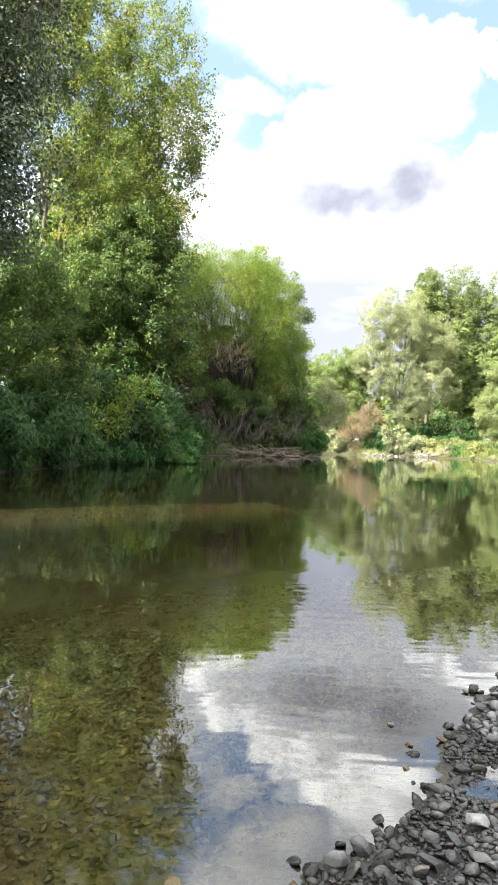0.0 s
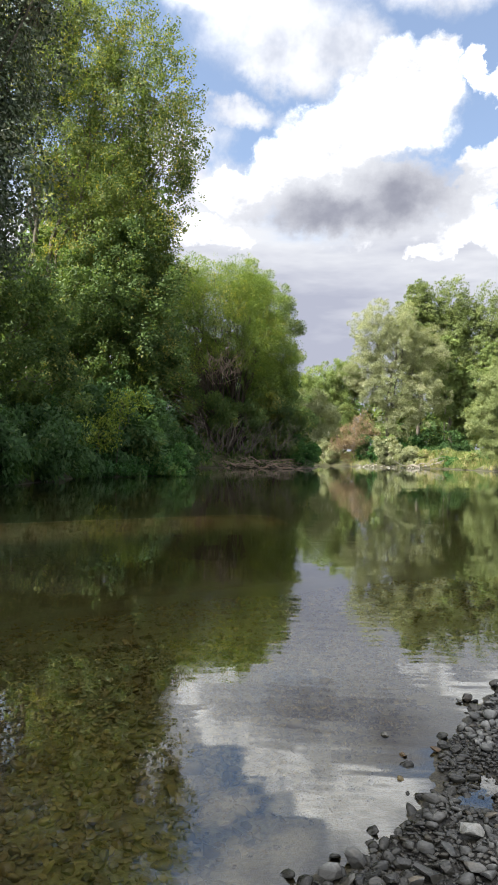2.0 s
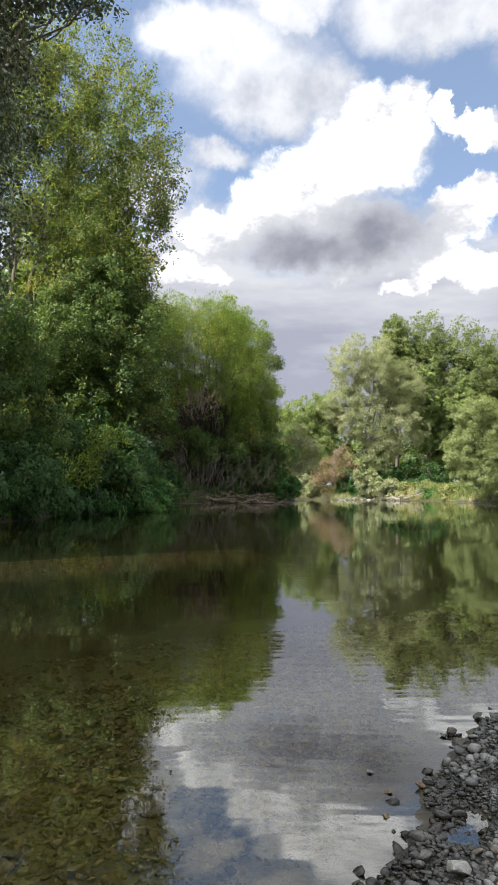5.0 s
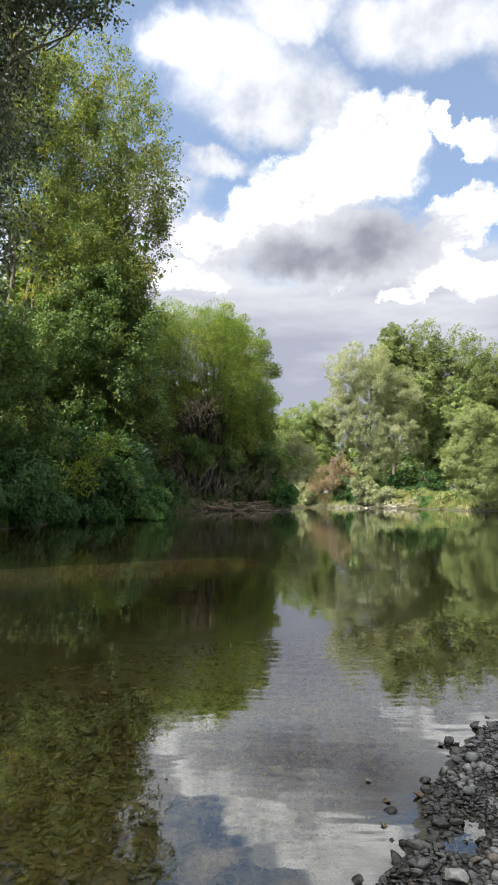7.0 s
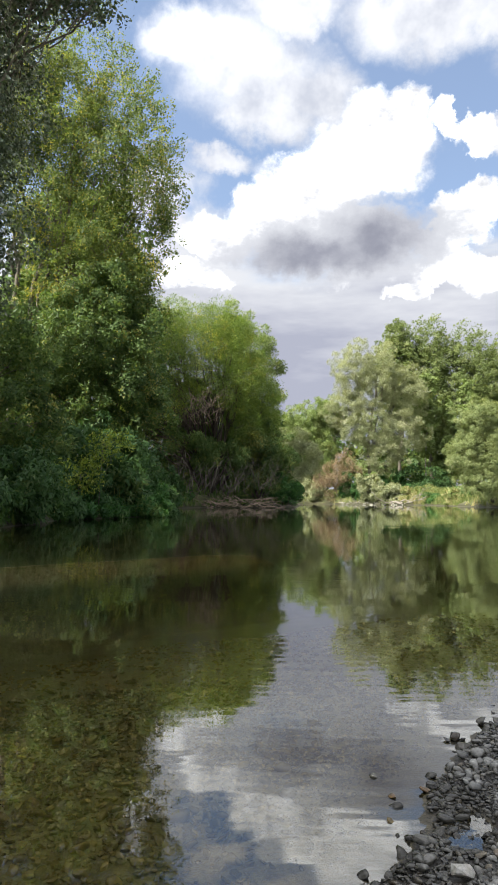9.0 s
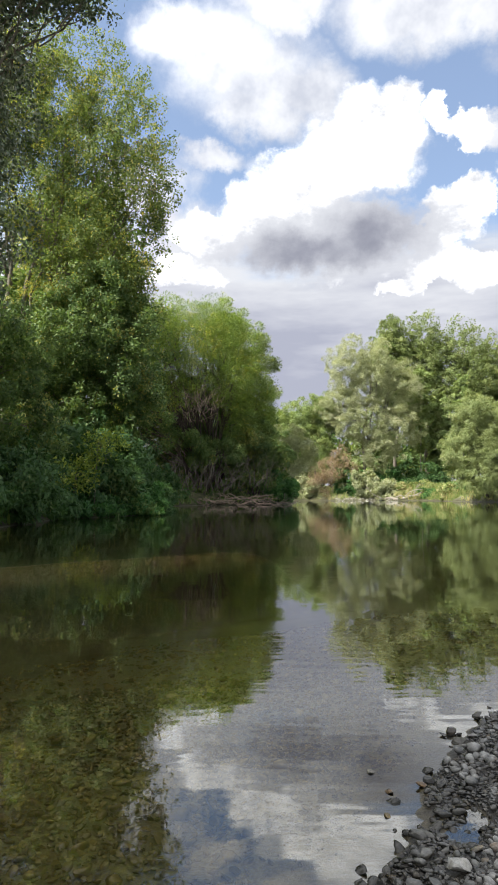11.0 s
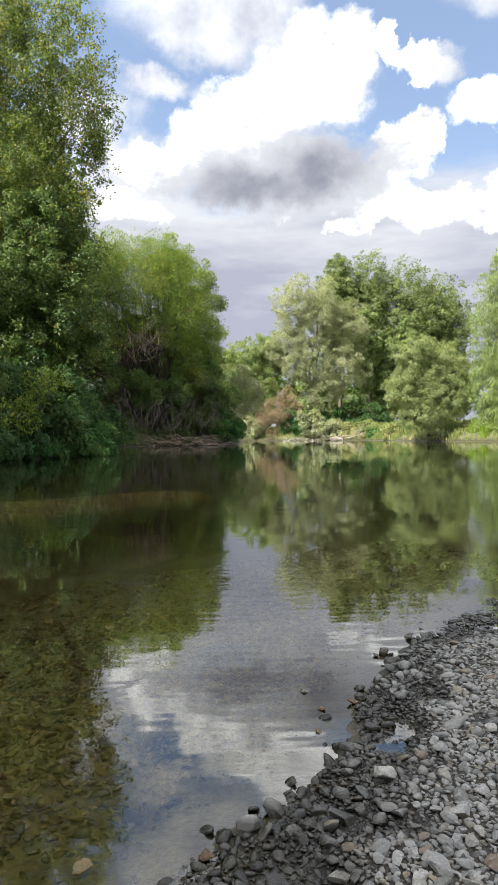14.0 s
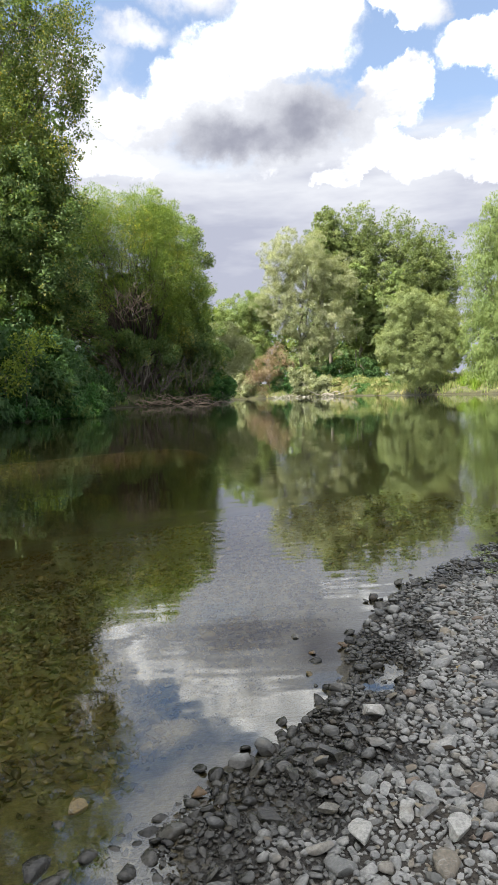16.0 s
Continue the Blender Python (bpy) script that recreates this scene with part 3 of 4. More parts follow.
def trees():
    plant("poplar_tree", (-11.5, 20.5, 0.9), [(-9.6, 19.5, 9.0, 3.0, 3.0, 2.8), (-10.2, 20.0, 13.0, 3.6, 3.4, 3.4), (-9.2, 19.0, 11.2, 2.7, 2.6, 2.6), (-10.2, 20.0, 17.2, 4.0, 3.5, 2.9),
          (-7.6, 18.5, 15.9, 2.6, 2.2, 1.2), (-12.5, 20.0, 8.0, 2.6, 2.6, 2.4), (-8.2, 19.4, 7.4, 1.2, 1.2, 1.4), (-6.2, 18.2, 15.3, 1.7, 1.2, 0.8), (-5.2, 18.2, 14.9, 1.5, 0.9, 0.45), (-5.6, 18.4, 16.6, 1.5, 1.2, 1.2), (-7.2, 18.6, 17.8, 2.0, 1.6, 1.6), (-4.4, 18.0, 14.5, 0.8, 0.7, 0.35), (-8.4, 19.0, 13.6, 2.0, 2.0, 2.2), (-8.6, 19.2, 9.6, 1.7, 1.7, 2.0), (-11.4, 20.5, 21.4, 3.4, 3.2, 3.0), (-8.8, 20.0, 19.4, 2.8, 2.6, 1.8)], LEAF_POPLAR_GREY,
          "tall grey-green poplar leaning over the river from the bank", seed=11, count=112000, size=0.118, slim=0.72, trunk=0.15, twigs=6, spread=0.24, gap=-1.5, gap_size=1.7, rough=0.30, fill=0.30, cover=4.2, blade=4)
    plant("poplar_tree", (-13.2, 37.0, 1.3), [(-9.4, 36.0, 22.0, 3.4, 3.0, 4.0), (-7.0, 35.0, 19.0, 2.9, 2.6, 3.3), (-5.6, 35.0, 16.5, 2.1, 2.0, 2.6), (-6.8, 35.0, 13.6, 2.5, 2.2, 2.3), (-10.5, 36.5, 16.5, 3.2, 3.0, 3.4),
          (-12.5, 37.0, 20.5, 3.6, 3.2, 4.0), (-9.2, 36.0, 12.6, 2.6, 2.2, 2.0), (-13.0, 37.0, 24.5, 3.2, 3.0, 3.0), (-7.6, 36.0, 10.8, 2.6, 2.0, 2.0)], LEAF_YELLOWING,
          "tall slender poplar with yellowing leaves on the bank", seed=12, count=138000, size=0.118, slim=0.7, trunk=0.24, bark=BARK, twigs=8, spread=0.25, gap=-0.75, gap_size=1.8, rough=0.36, cover=3.0,
          stems=[(3.6, -1.0, 13.5), (2.2, -0.5, 14.5), (0.4, 0.0, 15.0)])
    plant("maple_tree", (-9.5, 36.0, 1.2), [(-8.8, 34.5, 8.6, 2.5, 2.2, 2.0), (-7.0, 34.6, 8.4, 2.0, 2.0, 2.4), (-11.4, 34.8, 7.4, 2.3, 2.0, 2.2), (-7.9, 34.8, 11.0, 2.2, 2.0, 1.5), (-10.0, 34.0, 5.6, 2.2, 1.8, 1.6), (-6.2, 35.0, 6.4, 1.6, 1.6, 1.7), (-8.2, 36.0, 5.2, 3.4, 1.6, 2.4), (-12.6, 36.5, 10.0, 2.6, 2.0, 2.0), (-7.0, 37.0, 9.6, 2.2, 1.6, 2.2)], LEAF_OLIVE,
          "mid-height bank tree with olive and yellow-green leaves", seed=13, count=105000, size=0.14, slim=0.65, trunk=0.15, twigs=5, spread=0.27, gap=-0.75, gap_size=1.6, rough=0.32, cover=2.4)
    plant("maple_tree", (-12.5, 29.0, 1.2), [(-11.6, 28.0, 5.4, 2.2, 2.0, 1.9), (-10.0, 28.2, 6.4, 1.8, 1.7, 1.4), (-12.0, 28.0, 8.0, 2.2, 2.0, 1.6), (-9.2, 28.4, 3.8, 1.6, 1.4, 1.3)], LEAF_OLIVE,
          "small bank tree with thin olive leaves and bare twigs", seed=14, count=20000, size=0.16, slim=0.6, trunk=0.12, twigs=7, spread=0.36, gap=-0.25, gap_size=1.3, rough=0.35)
    # dark elder shrubs along the water
    spots = [((-6.6, 34.0), 3.1, 1.9), ((-8.2, 31.5), 3.9, 2.2), ((-5.8, 33.9), 2.0, 1.3), ((-9.6, 27.5), 2.8, 1.8), ((-8.4, 22.8), 2.2, 1.5), ((-7.0, 33.2), 4.3, 1.7), ((-10.2, 30.0), 4.2, 2.0), ((-8.4, 24.9), 2.6, 1.6), ((-8.7, 20.4), 2.4, 1.6), ((-9.1, 17.4), 2.6, 1.7), ((-10.4, 14.0), 2.6, 1.8), ((-8.6, 28.8), 2.0, 1.4), ((-8.6, 47.0), 4.0, 2.6), ((-8.0, 55.5), 3.4, 2.2)]
    for i, ((x, y), h, w) in enumerate(spots):
        plant("elder_shrub", (x, y, 0.6), [(x, y, h * 0.55, w, w * 0.9, h * 0.5), (x + w * 0.5, y - w * 0.4, h * 0.35, w * 0.7, w * 0.6, h * 0.36), (x - w * 0.5, y - w * 0.3, h * 0.42, w * 0.7, w * 0.6, h * 0.4)], LEAF_ELDER,
              "dense dark green elder shrub hanging over the water", "shrub", 30 + i, 9000 if y < 26 else 8500, 0.20 if y < 26 else 0.27, 0.06, BARK_DARK, twigs=5, group="bank shrubs", slim=0.42, droop=0.75, spread=0.32, gap=-0.45, gap_size=1.0, rough=0.36, jitter=0.4)
    for i, (x, y, h, w) in enumerate([(-5.5, 32.6, 1.0, 1.1), (-6.7, 31.2, 0.9, 1.0), (-5.2, 33.2, 1.3, 0.8), (-7.6, 29.4, 0.8, 1.0)]):
        plant("nettle_clump", (x, y, 0.15), [(x, y, h * 0.5, w, w * 0.8, h * 0.5), (x + 0.5, y - 0.3, h * 0.35, w * 0.7, w * 0.6, h * 0.4)], LEAF_NETTLE,
              "bright green nettle clump trailing into the water", "plant", 50 + i, 2600, 0.19, 0.02, BARK_DARK, twigs=3, group="bank nettles", slim=0.35, droop=0.5, spread=0.2, gap=-0.9, rough=0.3)
    for i, (x, y, z, w) in enumerate([(-7.0, 28.2, 1.9, 0.75), (-8.4, 25.4, 2.0, 0.6), (-7.7, 26.0, 2.2, 0.45), (-6.3, 29.2, 3.2, 0.5)]):
        plant("willow_sapling", (x - 0.5, y + 1.0, 0.5), [(x, y, z, w, w * 0.7, w * 0.55), (x + 0.4, y, z - 0.45, w * 0.6, w * 0.5, w * 0.4)], LEAF_LIME,
              "yellow-green sapling bough in front of dark shrubs", "sapling", 60 + i, 620, 0.13, 0.03, BARK, twigs=4, group="bank saplings", slim=0.6, spread=0.42, gap=-0.2, gap_size=0.6, rough=0.6, jitter=0.8)

    # the large domed willow and what stands round it
    plant("willow_tree", (-4.0, 63.0, 0.9), dome((-5.9, 63.4, 8.2), (8.0, 5.2, 9.8), 120, 19), LEAF_WILLOW,
          "large domed yellow-green willow with bare inner boughs", seed=21, count=268000, size=0.18, slim=0.24, trunk=0.16, bark=BARK_DARK, twigs=2, droop=0.0, spread=0.26, gap=-1.6, gap_size=1.9, rough=0.18, outward=1.3, fill=0.50, cover=3.0, jitter=0.30,
          stems=[(-2.6, -0.4, 8.0), (-1.0, -1.2, 8.5), (0.6, -1.0, 9.0), (2.0, -0.8, 8.5), (3.4, -0.6, 7.0), (4.4, 0.2, 6.0), (1.2, -1.6, 6.5), (-3.4, -1.0, 5.5)])
    # leafy backing added to keep sky out of the willow's shaded hollow
    plant("willow_tree", (-3.0, 67.0, 1.0), [(-6.2, 66.0, 4.6, 3.2, 1.6, 3.6), (-2.4, 66.2, 4.8, 3.4, 1.6, 3.8), (0.8, 66.2, 4.0, 2.4, 1.6, 3.2), (-9.4, 65.4, 4.2, 3.0, 1.6, 4.0), (-13.0, 65.0, 4.6, 3.0, 1.6, 4.2), (-4.6, 66.0, 9.4, 3.6, 1.6, 2.8), (-0.8, 66.0, 9.0, 2.8, 1.6, 2.8), (-6.4, 68.0, 3.6, 3.2, 1.4, 3.6), (-2.8, 68.0, 3.6, 3.0, 1.4, 3.4), (-8.4, 66.4, 10.0, 3.0, 1.6, 3.0)], LEAF_OLIVE,
          "leafy backing added behind the domed willow's dark hollow", seed=26, count=70000, size=0.38, slim=0.45, trunk=0.14, twigs=6, spread=0.4, gap=-2.5, rough=0.25)
    plant("willow_tree", (0.5, 63.0, 0.8), [(0.4, 61.6, 5.2, 2.2, 1.4, 2.4), (1.8, 62.2, 4.0, 1.4, 1.4, 2.6), (-0.6, 61.4, 3.0, 1.6, 1.0, 1.4), (-1.4, 61.6, 5.6, 1.8, 1.2, 1.6), (-4.4, 60.4, 5.0, 1.7, 0.9, 1.2), (-2.6, 60.2, 4.6, 1.6, 0.8, 1.0), (-6.0, 60.2, 6.2, 1.4, 0.9, 1.2)], LEAF_OLIVE,
          "low leaning willow with dull green leaves and grey stems", seed=22, count=36000, size=0.24, slim=0.3, trunk=0.065, bark=BARK_DARK, twigs=9, droop=0.4, spread=0.4, gap=-0.2, gap_size=1.6, rough=0.35,
          stems=[(0.5, -1.5, 4.0), (-1.5, -1.2, 4.5), (1.6, -0.6, 4.0), (-3.0, -1.6, 4.2), (-0.6, -1.6, 3.4)])
    plant("willow_tree", (4.6, 70.0, 0.8), [(3.6, 69.0, 6.2, 1.7, 1.6, 1.7), (5.0, 69.5, 5.2, 1.6, 1.6, 1.6), (4.6, 69.0, 3.4, 1.4, 1.4, 1.2)], LEAF_SILVER,
          "small grey-green willow leaning over the water", seed=23, count=13000, size=0.24, slim=0.3, trunk=0.12, bark=BARK_DARK, twigs=7, spread=0.4, gap=-0.35, gap_size=1.6, rough=0.32)
    plant("hazel_shrub", (2.6, 64.5, 0.6), [(2.7, 63.6, 1.6, 1.4, 0.9, 1.3), (3.5, 64.4, 1.2, 1.0, 0.9, 0.9)], LEAF_NETTLE,
          "bright green shrub at the foot of the willow", "shrub", 24, 5000, 0.24, 0.05, BARK_DARK, twigs=4, slim=0.5, spread=0.3, gap=-0.6)
    plant("willow_tree", (-1.2, 76.0, 1.3), [(-0.6, 76.0, 17.2, 2.2, 2.2, 3.4), (1.4, 76.0, 15.0, 1.8, 2.0, 2.8), (-3.0, 76.0, 18.6, 2.0, 2.0, 4.2)], LEAF_FRESH,
          "pale green willow rising behind the domed one", seed=25, count=16000, size=0.32, slim=0.3, trunk=0.22, twigs=5, spread=0.5, gap=-0.6, rough=0.3)

    # ---- far bank ----
    far = dict(group="far bank trees", jitter=0.3)
    plant("silver_willow", (15.5, 95.0, 1.4), [(13.8, 94.0, 18.0, 3.0, 3.0, 3.8), (17.0, 94.0, 17.0, 3.2, 3.0, 4.0), (20.4, 94.5, 15.6, 3.0, 2.8, 3.2), (15.0, 92.6, 10.4, 3.4, 2.4, 3.0), (12.2, 93.5, 12.6, 2.4, 2.4, 2.6), (19.8, 93.6, 9.8, 3.0, 2.4, 2.8), (17.2, 92.6, 6.4, 2.8, 2.0, 2.0)], LEAF_SILVER,
          "broad silver-green willow on the far bank", seed=41, count=150000, size=0.21, slim=0.26, trunk=0.28, twigs=7, spread=0.30, gap=-0.9, gap_size=2.4, rough=0.26, outward=0.9, droop=0.15, cover=2.8, **far)
    plant("willow_tree", (8.2, 97.0, 1.2), [(7.4, 96.0, 10.8, 2.6, 2.4, 3.0), (10.2, 96.0, 12.0, 2.6, 2.4, 2.8), (5.8, 96.0, 7.6, 2.4, 2.2, 3.0), (8.8, 95.0, 6.8, 2.8, 2.0, 3.0), (4.0, 97.0, 9.0, 2.2, 2.2, 3.0)], LEAF_FRESH,
          "light green willow thicket on the far bank", seed=42, count=85000, size=0.25, slim=0.3, trunk=0.16, twigs=6, spread=0.32, gap=-0.8, gap_size=2.0, rough=0.3, cover=2.6, **far)
    for i, (x, y, h, w) in enumerate([(21.8, 104.0, 27.2, 2.7), (27.0, 105.0, 27.9, 3.6), (33.0, 105.0, 26.8, 4.0), (38.5, 106.0, 25.0, 3.6)]):
        plant("black_poplar", (x, y, 1.6), [(x, y, h - w * 0.9, w * 0.8, w * 0.8, w * 0.95), (x - w * 0.4, y - 0.8, h - w * 2.2, w * 0.95, w * 0.9, w * 1.1), (x + w * 0.5, y, h - w * 2.0, w * 0.9, w * 0.9, w * 1.1), (x, y - 0.5, h - w * 3.4, w * 1.1, w, w * 1.3), (x + 0.3, y, h - w * 4.7, w, w, w * 1.2)], LEAF_DEEP,
              "tall full-crowned green poplar behind the willows", seed=70 + i, count=42000, size=0.25, slim=0.7, trunk=0.35, twigs=5, spread=0.30, gap=-1.0, gap_size=2.6, rough=0.28, cover=3.0, **far)
    for i, (x, y, h, w) in enumerate([(24.4, 97.0, 18.2, 1.7), (30.2, 98.0, 17.2, 1.5), (27.2, 97.5, 14.6, 1.5)]):
        plant("young_poplar", (x, y, 1.4), [(x, y, h - 2.0, w * 0.7, w * 0.7, 2.2), (x + 0.3, y, h - 4.8, w, w, 2.4), (x - 0.3, y, h - 8.0, w * 1.2, w, 2.6)], LEAF_FRESH,
              "slim young poplar with pale trunk and light leaves", seed=80 + i, count=8000, size=0.40, slim=0.6, trunk=0.13, bark=BARK_PALE, twigs=6, spread=0.28, gap=-0.4, gap_size=1.5, rough=0.34, cover=2.2, **far)
    plant("round_willow", (24.6, 71.5, 0.8), [(23.0, 70.6, 8.4, 2.5, 2.2, 2.6), (25.6, 71.0, 7.6, 2.4, 2.2, 2.6), (22.0, 70.0, 5.0, 2.4, 2.0, 2.4), (25.2, 69.6, 4.2, 2.6, 1.8, 2.4), (23.4, 69.4, 2.4, 2.4, 1.4, 1.6), (27.2, 70.6, 5.4, 1.9, 1.8, 2.4)], LEAF_SALLOW,
          "rounded grey-green willow bush touching the water", seed=43, count=120000, size=0.19, slim=0.30, trunk=0.16, bark=BARK_DARK, twigs=7, spread=0.26, gap=-1.0, gap_size=1.8, rough=0.24, cover=2.8, **far)
    plant("weeping_willow", (31.5, 65.0, 1.0), [(30.0, 64.5, 15.0, 2.4, 2.4, 3.2), (33.5, 65.0, 15.5, 3.4, 3.0, 3.6), (28.6, 64.0, 9.6, 2.3, 2.2, 3.2), (31.6, 63.0, 8.6, 3.0, 2.2, 3.6), (29.4, 62.6, 4.6, 2.2, 1.8, 3.2), (33.0, 62.0, 4.0, 2.8, 2.0, 3.0), (36.0, 65.0, 11.0, 3.4, 3.0, 4.0), (30.4, 59.0, 2.2, 2.2, 1.6, 2.2), (33.2, 55.5, 2.8, 2.8, 2.2, 2.6), (29.8, 61.6, 1.9, 1.5, 1.2, 1.9), (32.0, 58.0, 4.6, 2.6, 2.0, 2.6), (31.4, 55.6, 1.8, 1.6, 1.4, 1.8), (34.0, 60.0, 7.0, 3.0, 2.2, 3.0), (27.9, 64.6, 2.2, 1.2, 1.2, 2.2), (28.4, 65.4, 5.4, 1.7, 1.6, 2.8), (29.2, 62.6, 1.8, 1.5, 1.2, 1.8), (31.0, 66.5, 11.5, 3.4, 1.6, 5.0), (30.5, 66.5, 5.0, 3.4, 1.6, 4.0)], LEAF_FRESH,
          "tall weeping willow with hanging fresh green boughs", seed=44, count=140000, size=0.29, slim=0.24, trunk=0.30, twigs=7, droop=1.5, spread=0.30, gap=-2.0, gap_size=2.0, rough=0.26, cover=3.2, **far)
    plant("dry_shrub", (11.0, 91.5, 0.7), [(10.6, 90.8, 3.6, 2.0, 1.5, 2.6), (12.0, 91.0, 4.4, 1.6, 1.4, 2.4), (9.2, 90.8, 2.4, 1.6, 1.2, 1.8)], LEAF_DRY,
          "half-dead shrub with reddish-brown dry twigs", "shrub", 45, 9000, 0.30, 0.07, BARK_DEAD, twigs=16, slim=0.14, spread=0.4, gap=-0.5, rough=0.3, droop=-0.4)
    for i, (x, y, h, w, mat) in enumerate([(14.6, 89.6, 3.6, 2.2, LEAF_SILVER), (17.0, 89.4, 3.4, 1.9, LEAF_SILVER), (12.9, 90.6, 4.4, 1.6, LEAF_NETTLE), (7.0, 92.6, 3.6, 1.7, LEAF_SILVER), (19.0, 93.0, 4.4, 1.6, LEAF_NETTLE), (24.0, 92.0, 4.6, 2.4, LEAF_ELDER), (20.6, 92.4, 5.2, 2.4, LEAF_ELDER), (20.2, 88.6, 1.9, 1.5, LEAF_GRASS), (22.6, 87.4, 2.2, 1.8, LEAF_GRASS), (24.6, 83.0, 2.0, 1.6, LEAF_NETTLE), (23.0, 79.5, 1.7, 1.4, LEAF_GRASS), (25.0, 78.0, 2.2, 1.6, LEAF_NETTLE), (21.9, 85.5, 1.3, 1.0, LEAF_NETTLE)]):
        plant("bank_shrub", (x, y, 0.6), [(x, y, h * 0.5, w, w * 0.8, h * 0.45), (x + w * 0.5, y - 0.4, h * 0.36, w * 0.7, w * 0.6, h * 0.36)], mat,
              "low shrub on the far bank", "shrub", 90 + i, 6500, 0.34, 0.06, BARK_DARK, twigs=5, group="far bank shrubs", slim=0.35, spread=0.36, gap=-0.8, rough=0.3)
    # wooded distance behind
    for i in range(8):
        x, y = -12 + i * 7.5 + (i * 37 % 5), 118 + (i * 53 % 11)
        h = 13 + (i * 29 % 6)
        plant("distant_tree", (x, y, 1.6), [(x, y, h * 0.62, 4.2, 3.6, h * 0.38), (x + 2.6, y - 1, h * 0.42, 3.6, 3, h * 0.34), (x - 2.4, y, h * 0.36, 3.4, 3, h * 0.32)], LEAF_OLIVE if i % 2 else LEAF_FRESH,
              "distant green tree of the wooded bank", seed=110 + i, count=4500, size=0.75, slim=0.6, trunk=0.3, twigs=3, group="distant trees", spread=0.5, gap=-0.9, rough=0.3)
    # trees added out of sight to shade the gravel, bank shrubs and willow
    for i, (x, y, h) in enumerate([(-14.0, 13.5, 15), (-12.8, -8.6, 25), (-12.6, -3.8, 25), (-12.8, 0.6, 23), (-13.0, 47.5, 22), (-16.5, 22.0, 20), (-14.5, 53.5, 26), (-15.0, 44.5, 16)]):
        plant("shade_tree", (x - 0.6, y, 1.5), [(x + 1.2, y, h * 0.78, 4.2, 4.2, h * 0.2), (x + 1.6, y - 1, h * 0.58, 4.2, 4.0, h * 0.2), (x - 0.8, y + 1, h * 0.45, 3.6, 3.8, h * 0.2)], LEAF_OLIVE,
              "unseen tall leafy tree added on the river bank for shade", seed=140 + i, count=8500, size=0.54, slim=0.75, trunk=0.3, twigs=4, group="bank trees", spread=0.45, gap=-1.4, rough=0.25, cover=2.6)


trees()

# ---- dead wood ----


def sticks(name, at, label, category, seed, count, box, length, radius, tilt, mat=None, lean=(0, 0, 0)):
    """Crooked bare branches lying or hanging in a heap, each a part of its own."""
    r = np.random.default_rng(seed)
    top = thing(name, at, label, category)
    for _ in range(count):
        a = np.array([r.uniform(-box[0], box[0]), r.uniform(-box[1], box[1]), r.uniform(0, box[2])])
        turn = r.uniform(0, 6.28)
        d = np.array([math.cos(turn), math.sin(turn) * 0.6, r.normal() * tilt]) + np.array(lean)
        d /= np.linalg.norm(d)
        l = length * r.uniform(0.45, 1.2)
        b = a + d * l
        b[2] = max(b[2], 0.03)
        rad = radius * r.uniform(0.5, 1.3)
        geos = [limb(r, a, b, rad, rad * 0.35, 0.35, 8, 0.04, 6)]
        for _ in range(2):
            s = a + (b - a) * r.uniform(0.4, 0.9)
            geos.append(limb(r, s, s + (d + r.normal(size=3) * 0.6) * l * 0.25, rad * 0.4, rad * 0.12, 0.3, 5, 0.0, 5))
        part("branch", joined(geos), mat or BARK_DEAD, top, smooth=True)
    return top


sticks("driftwood_pile", (-3.0, 59.6, 0.05), "tangled grey-brown driftwood heaped at the foot of the willow", "driftwood", 5, 70, (4.4, 0.9, 0.6), 2.2, 0.042, 0.16)
sticks("driftwood_pile", (1.8, 61.6, 0.05), "dark driftwood branches lying at the water's edge", "driftwood", 6, 16, (1.8, 0.6, 0.25), 2.0, 0.04, 0.15, BARK)
sticks("dead_bough_tangle", (-4.1, 57.9, 6.9), "bare pinkish-brown dead boughs hanging inside the willow", "dead branches", 7, 44, (1.3, 0.4, 2.2), 1.7, 0.028, 0.4, None, (0.15, 0.0, 0.75))
sticks("dead_bough_tangle", (-4.6, 58.8, 0.9), "bare grey leaning stems under the willow crown", "dead branches", 8, 44, (2.8, 0.7, 0.8), 2.9, 0.045, 0.3, BARK, (0.45, 0.0, 1.5))
sticks("dead_bough_tangle", (0.2, 60.4, 1.0), "thin bare stems under the willow crown", "dead branches", 9, 30, (1.8, 0.5, 1.4), 2.4, 0.032, 0.3, BARK, (0.30, 0.0, 1.5))
sticks("fallen_log", (18.2, 86.9, 0.12), "pale bleached fallen tree with bare branches on the far shore", "log", 10, 10, (2.0, 0.4, 0.35), 3.2, 0.10, 0.2, BARK_PALE)
sticks("dead_tree", (10.6, 95.0, 1.0), "leafless dead tree with thin grey twigs", "dead tree", 12, 12, (1.2, 0.8, 4.0), 9.0, 0.07, 0.2, BARK, (0.0, 0.0, 2.4))
sticks("snag", (-8.8, 26.4, 0.02), "bare reddish branch sticking out of the water", "branch", 13, 5, (0.3, 0.2, 0.5), 1.4, 0.03, 0.5)

# ---- grasses ----


